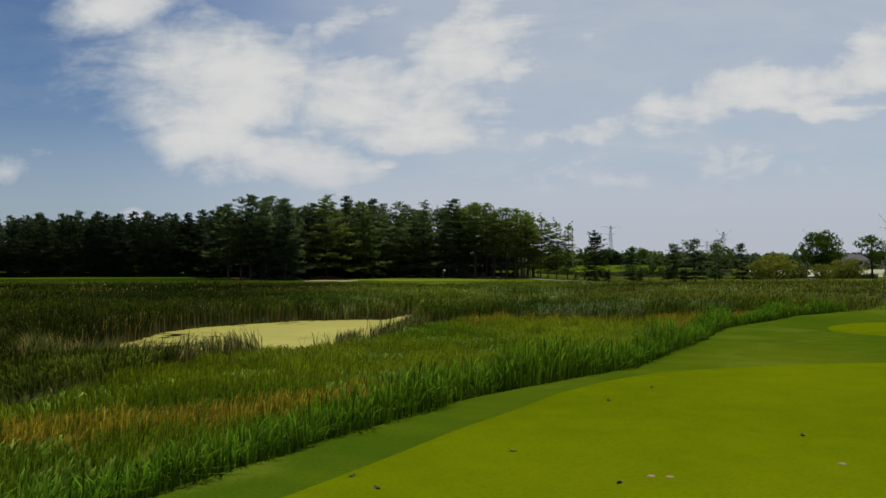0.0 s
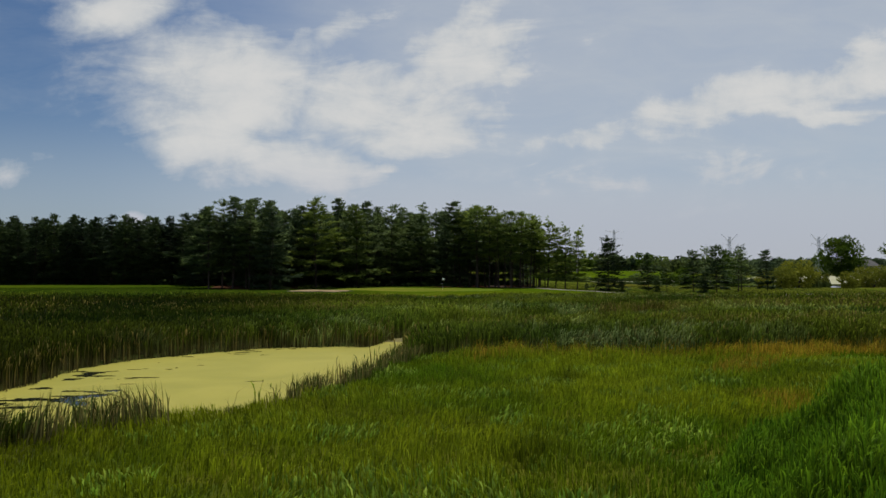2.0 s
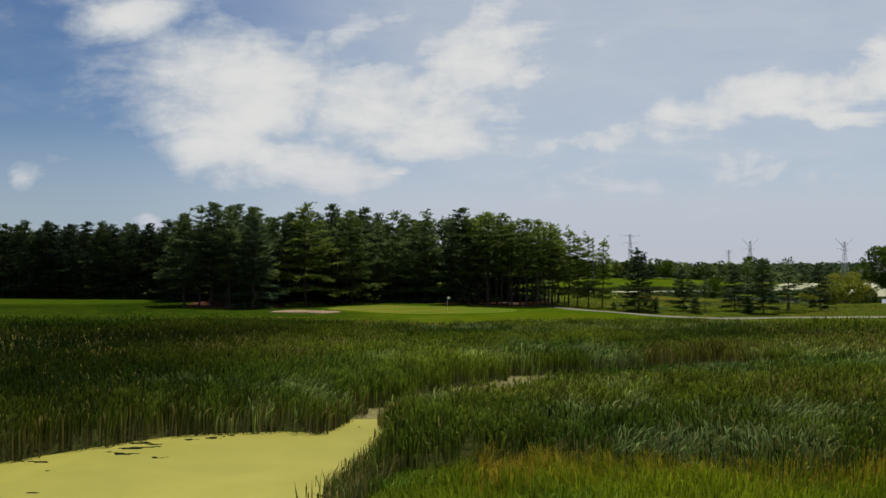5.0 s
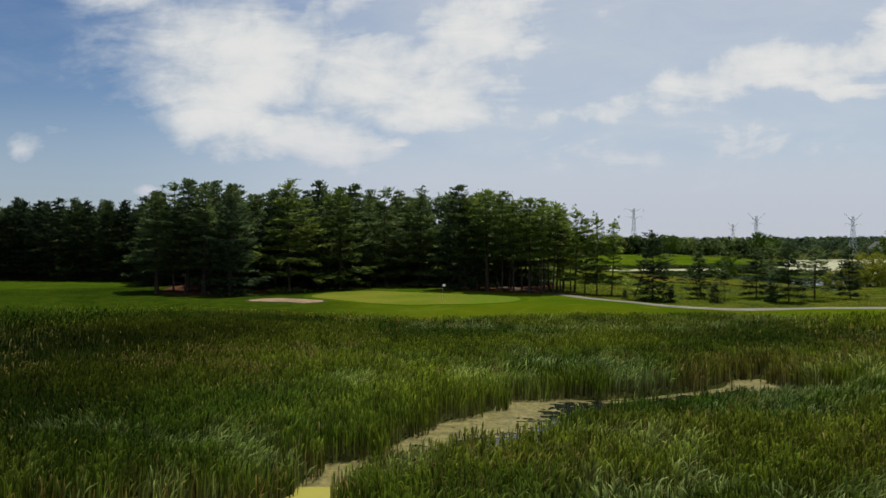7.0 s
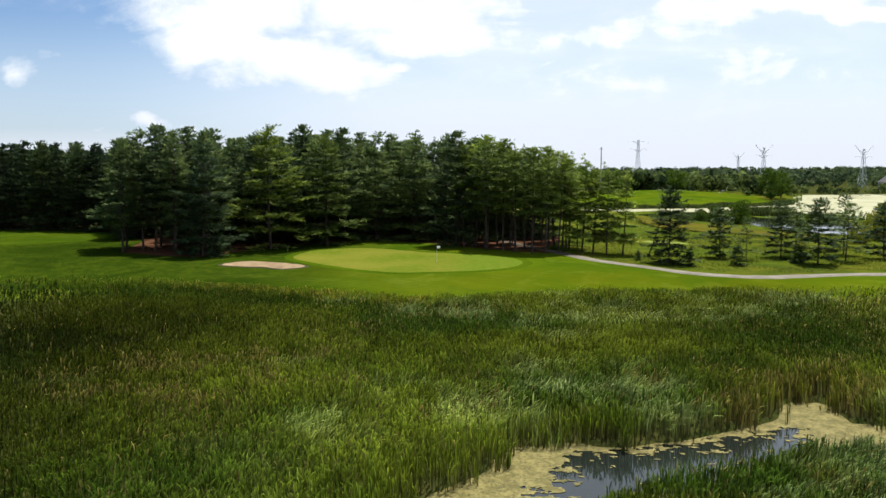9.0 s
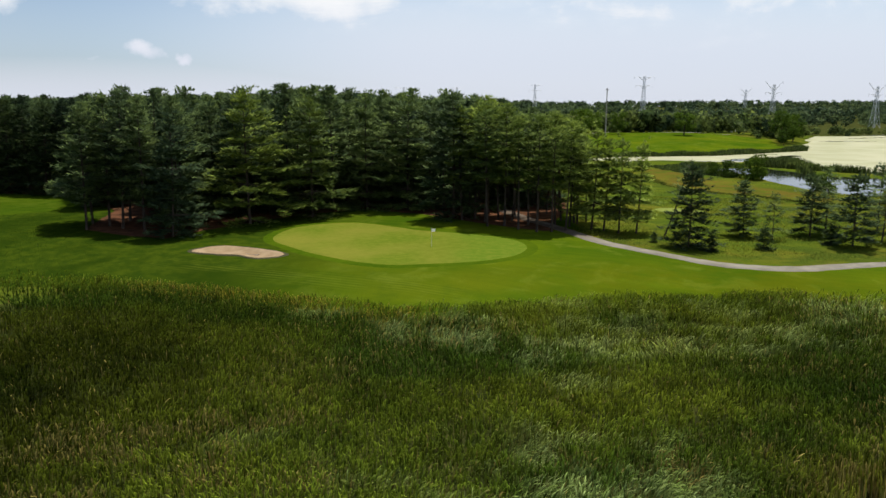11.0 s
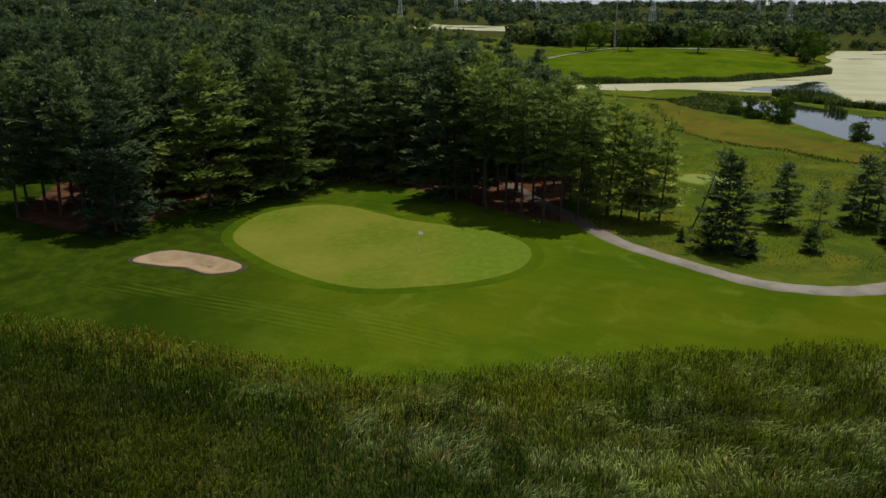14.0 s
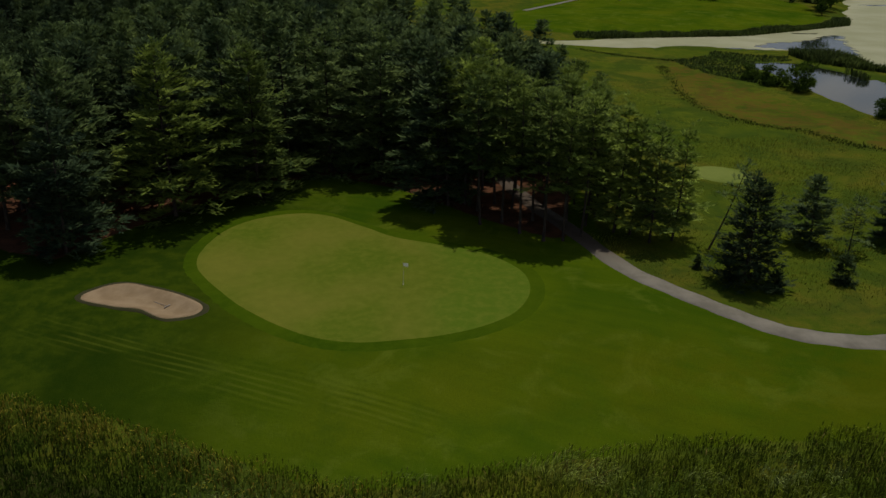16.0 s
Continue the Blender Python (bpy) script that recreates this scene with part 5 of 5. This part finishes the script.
def deep_wood(spots):
    """The trees deep in the wood, joined."""
    rng = np.random.default_rng(14)
    out = []
    for x, y in spots:
        v = []
        height = 17.5 * rng.uniform(0.85, 1.03) * (np.interp(x, *TOPS) - 1.9) / 18.0
        for live in np.arange(0.25, 1.0, 0.055):
            reach = 5.2 * (1 - live) ** 0.9 + 0.25
            k = max(6, int(reach * 7))
            a, f = rng.uniform(0, 6.283, k), np.sqrt(rng.uniform(0.1, 1.0, k))
            c = np.stack([np.cos(a) * f * reach, np.sin(a) * f * reach, live * height + 0.5 * live * f * reach + rng.normal(0, 0.25, k)], 1)
            d = np.stack([np.cos(a), np.sin(a), np.full(k, 0.15 + live ** 3)], 1)
            v.append(sprays(rng, c, d, 1.15, 3, slim=0.24))
        out.append(np.concatenate(v) + np.array((x, y, float(terrain(x, y)))))
    v = np.concatenate(out)
    ob = mesh_object("deep_pine_wood", v, np.arange(len(v)).reshape(-1, 3), M_PINE)
    tagged(ob, "dense dark pine wood behind its front rows", "pine wood", kind="stuff")


deep_wood(inner[FRONT:])

YOUNG = "slim young pine standing beside the cart path"
side_pines = [pine("pine_tree", 14, 3.7, 0.20, 231, M_LIT_PINE, YOUNG, step=1.15, group="pines by the path"), pine("pine_tree", 13.5, 3.2, 0.26, 232, M_LIT_PINE, YOUNG, step=1.2, group="pines by the path"),
              pine("pine_tree", 8.5, 2.6, 0.14, 233, M_PINE, "small open pine in rough grass", step=0.8, tuft=0.55, gap=0.32, group="pines by the path"),
              pine("pine_tree", 8.5, 2.2, 0.28, 234, M_PINE, "thin sparse pine in rough grass", step=1.05, tuft=0.5, per=4, gap=0.34, group="pines by the path")]
place(side_pines, [(21.6, 171.7, 0.98, 0), (23.2, 171.2, 0.92, 1), (24.8, 169.1, 0.90, 0), (27.4, 170.1, 0.86, 0), (42, 170.4, 0.92, 2), (45, 168.2, 0.74, 3), (51.3, 171.3, 1.0, 2), (54.8, 174.2, 1.06, 3), (53.6, 164.2, 1.1, 2),
                   (59, 167.4, 1.0, 3), (20, 177, 1.0, 0), (63, 176, 1.1, 3), (66, 170, 1.0, 2)], 5)
leaner = pine("pine_tree", 9.8, 1.5, 0.62, 235, M_PINE, "thin leaning pine with a bare trunk", step=1.0, tuft=0.5, per=4, gap=0.34)
leaner.matrix_basis = pose(30.6, 168.0, float(terrain(30.6, 168.0)) - 0.1, 0, 15, 0)
spruce = pine("spruce_tree", 10.0, 3.8, 0.02, 241, M_SPRUCE, "broad dark spruce with boughs to the ground", step=0.66, arms=7, per=6, tuft=0.5, category="spruce tree", droop=0.12, cone=0.60, gap=0.38)
place([spruce], [(31.5, 160.2, 1.0, 0)], 6)
bush = pine("young_spruce", 2.6, 1.0, 0.02, 242, M_SPRUCE, "small young spruce in rough grass", step=0.3, arms=6, per=5, tuft=0.4, category="spruce tree", group="young spruces", gap=0.25)
place([bush], [(41.2, 161.3, 1.05, 0), (33.8, 158.6, 0.8, 0), (51.4, 165.4, 1.0, 0), (28.0, 163, 0.5, 0)], 7)


def broad(name, height, spread, seed, leaves, label, lumps=26, per=70, leaf=0.5, category="tree", low=0.25, limbs=7, group=""):
    """A forked trunk and a crown of leaf clumps with gaps."""
    rng = np.random.default_rng(seed)
    root = tagged(new(name), label, category, group)
    bm = bmesh.new()
    fork = np.array((rng.normal(0, 0.2), rng.normal(0, 0.2), height * (low + 0.08)))
    bar(bm, (0, 0, -0.2), fork, 0.024 * height, 0.018 * height, 8)
    centres = []
    for j in range(lumps):
        an, rr = rng.uniform(0, 6.283), math.sqrt(rng.uniform(0.02, 1.0))
        zz = rng.uniform(0, 1)
        wide = math.sin(math.pi * (0.16 + 0.78 * zz)) ** 0.7
        centres.append((math.cos(an) * rr * spread * wide, math.sin(an) * rr * spread * wide, height * (low + (0.96 - low) * zz)))
    for j in range(limbs):
        c = np.array(centres[j])
        mid = fork + (c - fork) * 0.5 + np.array((0, 0, 0.05 * height))
        bar(bm, fork, mid, 0.012 * height, 0.008 * height, 5)
        bar(bm, mid, c, 0.008 * height, 0.002 * height, 4)
    part("trunk", bm, M_BARK, root)
    lump = spread * 0.40
    pts, dirs = [], []
    for c in centres:
        d = rng.normal(0, 1, (per, 3))
        d /= np.linalg.norm(d, axis=1)[:, None]
        r = lump * rng.uniform(0.6, 1.25) * rng.uniform(0.55, 1.0, (per, 1))
        pts.append(np.array(c) + d * r * np.array((1, 1, 0.72)))
        dirs.append(d + np.array((0, 0, -0.25)))
    tri_object("crown", tufts(rng, np.concatenate(pts), np.concatenate(dirs), leaf, 1), leaves, root)
    return root


oak = broad("broadleaf_tree", 15, 6.2, 301, M_LEAF, "large dark green broadleaf tree by the pond", lumps=44, per=120, leaf=0.7)
place([oak], [(127, 259, 1.0, 0)], 8)
parted = broad("broadleaf_tree", 14.5, 5.6, 305, M_LEAF, "tall open tree with a few parted clumps of leaves", lumps=11, per=130, leaf=0.6, low=0.50, limbs=9)
place([parted], [(128.5, 231, 1.0, 0)], 47)
lone = broad("broadleaf_tree", 12, 4.2, 302, M_LEAF, "round broadleaf tree on the far fairway", lumps=20, per=60, leaf=0.8, group="fairway trees")
place([lone], [(107, 424, 1.0, 0), (79, 432, 1.0, 0), (146, 410, 1.35, 0), (141, 396, 0.7, 0), (62, 440, 1.2, 0), (70, 452, 1.1, 0), (160, 440, 1.1, 0), (154, 418, 1.0, 0)], 9)
willow = broad("willow_shrub", 7.0, 4.0, 303, M_WILLOW, "yellow-green willow shrub in the wet meadow", lumps=24, per=110, leaf=0.5, category="willow", low=0.10, group="willows")
place([willow], [(84, 205, 0.8, 0), (92.5, 214, 1.05, 0), (112, 214, 0.95, 0), (98, 200, 0.6, 0), (120, 232, 0.9, 0), (76, 196, 0.55, 0), (133, 226, 1.0, 0), (104, 226, 0.7, 0)], 11)
alder = broad("alder_shrub", 6.5, 3.6, 304, M_LEAF, "dark green shrub at the pond's edge", lumps=22, per=90, leaf=0.55, category="shrub", low=0.06, group="pond shrubs")
place([alder], [(75.5, 256, 1.0, 0), (72.5, 262, 0.7, 0), (81.5, 233, 0.65, 0), (70, 268, 0.55, 0), (150, 246, 0.9, 0), (122, 262, 0.6, 0)], 12)


# ---- distance ----
def far_woods():
    """Crowns of far trees: clumps of leaf sprays, each tree with a colour of its own."""
    rng = np.random.default_rng(400)
    pts, dirs, sizes, tints = [], [], [], []

    def grow(x, y, height, spread, per):
        if 350 < y < 640 and -14 < x < 0.075 * (y - 84):
            height, spread = height * 0.16, spread * 0.4
        zb = float(terrain(x, y))
        k = rng.integers(4, 8)
        an = rng.uniform(0, 6.283, k)
        lump = np.stack([np.cos(an) * spread * 0.5, np.sin(an) * spread * 0.5, rng.uniform(0.16, 0.74, k) * height], 1)
        pick_ = rng.integers(0, k, per)
        d = rng.normal(0, 1, (per, 3))
        d /= np.linalg.norm(d, axis=1)[:, None]
        r = rng.uniform(0.6, 1.05, (per, 1)) * spread * 0.55
        pts.append(lump[pick_] + d * r * np.array((1, 1, 0.8)) + np.array((x, y, zb)))
        dirs.append(d)
        sizes.append(np.full(per, spread * 0.18))
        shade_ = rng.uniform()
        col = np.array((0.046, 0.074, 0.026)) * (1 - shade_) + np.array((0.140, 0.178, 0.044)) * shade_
        # distance haze put into the crown colour: dimmer red and green, more blue
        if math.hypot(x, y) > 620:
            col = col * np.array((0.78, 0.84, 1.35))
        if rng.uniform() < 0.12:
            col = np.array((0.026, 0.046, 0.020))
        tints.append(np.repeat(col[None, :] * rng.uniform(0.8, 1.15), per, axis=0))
    for (ax, ay), (bx, by), count, lo, hi in (((-80, 505), (60, 500), 60, 8, 15), ((40, 486), (150, 492), 66, 7, 14), ((148, 430), (182, 476), 26, 4, 9), ((180, 500), (420, 530), 70, 3, 7), ((225, 226), (330, 290), 40, 3, 6)):
        for _ in range(count):
            t = rng.uniform()
            hgt = rng.uniform(lo, hi)
            grow(ax + (bx - ax) * t + rng.normal(0, 4), ay + (by - ay) * t + rng.normal(0, 5), hgt, hgt * rng.uniform(0.42, 0.62), 130)
    for _ in range(3600):
        a = rng.uniform(-0.64, 0.68)
        dist = 420 * (1 + 3.0 * rng.uniform() ** 1.25)
        x, y = math.sin(a) * dist, 60 + math.cos(a) * dist
        if min(float(sdist(x, y, FAR_POND)), float(sdist(x, y, LITTLE_POND)) - 4, float(sdist(x, y, FAR_FAIRWAY)) - 2) < 6:
            continue
        if float(fbm(x * 0.007, y * 0.009, 401)) < (0.42 if dist > 650 else 0.50):
            continue
        hgt = rng.uniform(7, 14) if dist > 650 else rng.uniform(5, 12)
        grow(x, y, hgt, hgt * rng.uniform(0.50, 0.72), 105)
    for _ in range(900):
        a, dist = rng.uniform(-0.66, 0.70), rng.uniform(1650, 3000)
        hgt = rng.uniform(6, 10)
        grow(math.sin(a) * dist, 60 + math.cos(a) * dist, hgt, hgt * 1.3, 26)
    p, d, s, tint = np.concatenate(pts), np.concatenate(dirs), np.concatenate(sizes), np.concatenate(tints)
    side = np.cross(d, rng.normal(0, 1, d.shape))
    side /= np.linalg.norm(side, axis=1)[:, None]
    up = np.cross(d, side)
    s = (s * rng.uniform(0.7, 1.3, len(s)))[:, None]
    v = np.stack([p - side * s, p + side * s, p + up * s * 1.5], axis=1).reshape(-1, 3)
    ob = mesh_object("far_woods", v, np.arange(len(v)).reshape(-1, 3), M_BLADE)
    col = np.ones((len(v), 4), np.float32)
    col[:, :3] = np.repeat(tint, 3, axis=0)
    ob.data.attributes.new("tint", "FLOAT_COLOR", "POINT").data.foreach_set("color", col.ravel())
    tagged(ob, "distant mixed green woods along the horizon", "woods", kind="stuff")


far_woods()


def pylon(x, y, height, turn, horned=False):
    root = tagged(new("power_pylon"), "grey steel lattice power pylon on the horizon", "pylon", "power line pylons")
    bm = bmesh.new()
    levels = [0, 0.25, 0.45, 0.6, 0.72, 0.82, 0.91, 1.0]

    def half(t):
        return 2.1 * (1 - t) ** 1.6 + 0.55
    for a, b in zip(levels[:-1], levels[1:]):
        wa, wb = half(a), half(b)
        ca = [Vector((sx * wa, sy * wa, a * height)) for sx, sy in ((1, 1), (-1, 1), (-1, -1), (1, -1))]
        cb = [Vector((sx * wb, sy * wb, b * height)) for sx, sy in ((1, 1), (-1, 1), (-1, -1), (1, -1))]
        for k in range(4):
            bar(bm, ca[k], cb[k], 0.10)
            bar(bm, ca[k], cb[(k + 1) % 4], 0.06)
            bar(bm, ca[(k + 1) % 4], cb[k], 0.06)
            bar(bm, cb[k], cb[(k + 1) % 4], 0.06)
    part("mast", bm, M_STEEL, root)
    arms = ((0.80, 6.5, 0.6), (0.90, 7.0, 5.2)) if horned else ((0.80, 6.5, 0.6), (0.97, 8.0, 0.6))
    for t, reach, lift in arms:
        for s in (-1, 1):
            bm = bmesh.new()
            w, z = half(t), t * height
            for sy in (-1, 1):
                mid = Vector((s * reach * 0.55, sy * w * 0.4, z + lift * 0.32))
                bar(bm, (s * w, sy * w, z), mid, 0.09)
                bar(bm, mid, (s * reach, 0, z + lift), 0.08)
                bar(bm, (s * w, sy * w, z - 1.8), mid, 0.08)
            part("crossarm", bm, M_STEEL, root)
            bm = bmesh.new()
            bar(bm, (s * reach, 0, z + lift), (s * reach, 0, z + lift - 2.0), 0.07)
            part("insulator", bm, M_STEEL, root)
    root.matrix_basis = pose(x, y, float(terrain(x, y)) - 0.3, 0, 0, turn)


for x, y, top in ((139.2, 640, 36.2), (232.8, 640, 30.5), (286, 600, 28.5), (272, 470, 32), (86.5, 900, 35.5), (4.1, 900, 32.5), (-45.5, 800, 31), (308, 900, 30)):
    pylon(x, y, top - float(terrain(x, y)) + 0.3, 12, 200 < x)


def pole(x, y, top, label):
    root = tagged(new("utility_pole"), label, "pole", "far poles")
    bm = bmesh.new()
    h = top - float(terrain(x, y))
    bar(bm, (0, 0, -0.3), (0, 0, h), 0.32, 0.20, 8)
    part("shaft", bm, M_WOODPOLE, root)
    bm = bmesh.new()
    bar(bm, (-0.9, 0, h - 0.8), (0.9, 0, h - 0.8), 0.12)
    part("crossbar", bm, M_WOODPOLE, root)
    root.matrix_basis = pose(x, y, float(terrain(x, y)))


pole(70.6, 420, 24.6, "tall pale utility pole above the trees")


def house(x, y, turn, w, d, h):
    root = tagged(new("house"), "far grey-roofed suburban house beyond the trees", "house", "far houses")
    bm = bmesh.new()
    box(bm, (-w / 2, -d / 2, -0.5), (w / 2, d / 2, h))
    part("wall", bm, M_WALL, root)
    bm = bmesh.new()
    v = [bm.verts.new(p) for p in ((-w / 2 - 0.5, -d / 2 - 0.5, h), (w / 2 + 0.5, -d / 2 - 0.5, h), (w / 2 + 0.5, d / 2 + 0.5, h), (-w / 2 - 0.5, d / 2 + 0.5, h), (-w * 0.3, 0, h + d * 0.42), (w * 0.3, 0, h + d * 0.42))]
    for f in ((0, 1, 5, 4), (1, 2, 5), (2, 3, 4, 5), (3, 0, 4), (3, 2, 1, 0)):
        bm.faces.new([v[k] for k in f])
    part("roof", bm, M_ROOF, root)
    for k in (-0.3, 0.0, 0.3):
        bm = bmesh.new()
        box(bm, (k * w - 0.7, -d / 2 - 0.06, h * 0.45), (k * w + 0.7, -d / 2 + 0.02, h * 0.8))
        part("window", bm, M_GLASS, root)
    root.matrix_basis = pose(x, y, float(terrain(x, y)), 0, 0, turn)


for x, y, turn in ((286, 560, -15), (306, 574, 8), (332, 565, -5)):
    house(x, y, turn, 17, 11, 5.5)


def shelter(x, y, turn):
    root = tagged(new("rain_shelter"), "small white shelter on the far fairway", "shelter")
    for sx in (-1.6, 1.6):
        for sy in (-1.2, 1.2):
            bm = bmesh.new()
            box(bm, (sx - 0.08, sy - 0.08, -0.2), (sx + 0.08, sy + 0.08, 2.3))
            part("post", bm, M_WHITE, root)
    bm = bmesh.new()
    box(bm, (-1.7, 1.1, 0), (1.7, 1.22, 2.3))
    part("back_wall", bm, M_WHITE, root)
    bm = bmesh.new()
    v = [bm.verts.new(p) for p in ((-2.2, -1.8, 2.3), (2.2, -1.8, 2.3), (2.2, 1.8, 2.3), (-2.2, 1.8, 2.3), (0, 0, 3.3))]
    for f in ((0, 1, 4), (1, 2, 4), (2, 3, 4), (3, 0, 4), (3, 2, 1, 0)):
        bm.faces.new([v[k] for k in f])
    part("roof", bm, M_WHITE, root)
    root.matrix_basis = pose(x, y, float(terrain(x, y)), 0, 0, turn)


shelter(157, 505, 20)


def far_path():
    line = open_curve([(30, 392), (48, 420), (66, 440), (88, 446), (108, 440), (120, 446), (140, 458)], 8)
    verts, quads = [], []
    for k, p in enumerate(line):
        t = line[min(k + 1, len(line) - 1)] - line[max(k - 1, 0)]
        nrm = np.array((-t[1], t[0])) / np.hypot(*t)
        for w in (-1.2, 1.2):
            q = p + nrm * w
            verts.append((q[0], q[1], float(terrain(q[0], q[1])) + 0.18))
        if k:
            a = 2 * (k - 1)
            quads.append((a, a + 2, a + 3, a + 1))
    return mesh_object("far_path", verts, np.array(quads), M_PATH, smooth_shade=True)


tagged(far_path(), "pale cart path over the far fairway", "path", kind="structure")


# ---- small things ----
def flagstick(x, y):
    root = tagged(new("flagstick"), "white flag on a thin pole in the green", "golf flag")
    bm = bmesh.new()
    bar(bm, (0, 0, -0.1), (0, 0, 2.15), 0.014, 0.010, 8)
    part("stick", bm, M_WHITE, root)
    nx, nz = 6, 4
    v = [(0.012 + 0.42 * i / nx, 0.05 * math.sin(i * 1.1), 2.12 - 0.34 * j / nz - 0.02 * i / nx) for j in range(nz + 1) for i in range(nx + 1)]
    v += [(a, b + 0.006, c) for a, b, c in v]
    o = (nx + 1) * (nz + 1)
    q = []
    for j in range(nz):
        for i in range(nx):
            a = j * (nx + 1) + i
            q += [(a, a + 1, a + nx + 2, a + nx + 1), (o + a, o + a + nx + 1, o + a + nx + 2, o + a + 1)]
    mesh_object("flag", v, np.array(q), M_CLOTH, root, True)
    bm = bmesh.new()
    bar(bm, (0, 0, -0.1), (0, 0, 0.015), 0.054, 0.054, 12)
    part("cup", bm, M_WHITE, root)
    root.matrix_basis = pose(x, y, float(terrain(x, y)) + 0.05)


flagstick(0.05, 157.8)


def rake(x, y, turn):
    """A bunker rake lying in the sand."""
    root = tagged(new("bunker_rake"), "dark wooden rake lying in the sand bunker", "rake")
    bm = bmesh.new()
    bar(bm, (0, 0, 0.06), (1.7, 0, 0.04), 0.022, 0.018, 6)
    part("handle", bm, M_WOODPOLE, root)
    bm = bmesh.new()
    box(bm, (-0.04, -0.32, 0.03), (0.03, 0.32, 0.09))
    for j in range(9):
        bar(bm, (0, -0.29 + 0.0725 * j, 0.05), (0.02, -0.29 + 0.0725 * j, -0.06), 0.012, 0.008, 4)
    part("rake_head", bm, M_WOODPOLE, root)
    root.matrix_basis = pose(x, y, float(terrain(x, y)) + 0.16, 0, 0, turn)


rake(-20.0, 153.6, 150)


def tee_litter():
    """Dead leaves and divots on the tee."""
    rng = random.Random(77)
    leaf = new("dead_leaf", bpy.data.meshes.new("dead_leaf"))
    bm = bmesh.new()
    rim = [bm.verts.new((0.07 * math.cos(a) * (1 + 0.3 * math.sin(3 * a)), 0.035 * math.sin(a), 0.012 * math.cos(2 * a) + 0.012)) for a in [k * 0.6283 for k in range(10)]]
    mid = bm.verts.new((0, 0, 0.004))
    for k in range(10):
        bm.faces.new((rim[k], rim[(k + 1) % 10], mid))
    bm.to_mesh(leaf.data)
    bm.free()
    leaf.data.materials.append(M_BARK)
    tagged(leaf, "dry brown leaf lying on the mown tee", "leaf", "leaves on the tee")
    spots = [(3.6, 16.9), (1.1, 12.4), (-1.3, 11.0), (-0.9, 10.4), (2.4, 10.6), (9.0, 14.5), (12.0, 18.0), (6.2, 13.4), (5.0, 18.6), (0.4, 9.3)]
    for k, (x, y) in enumerate(spots):
        m = pose(x, y, float(terrain(x, y)) + 0.055, rng.uniform(-12, 12), rng.uniform(-12, 12), rng.uniform(0, 360))
        ob = leaf if k == 0 else copy_thing(leaf, m)
        ob.matrix_basis = m
    scar = draped("divot", [(2.9 + 0.09 * math.cos(a), 10.9 + 0.05 * math.sin(a)) for a in [k * 1.047 for k in range(6)]], 0.065, M_SAND, 3, 3)
    tagged(scar, "small sandy divot scar in the tee", "divot", "divots in the tee")
    for x, y in ((0.25, -0.05), (3.0, 0.6)):
        copy_thing(scar, pose(x, y, 0.0))


tee_litter()
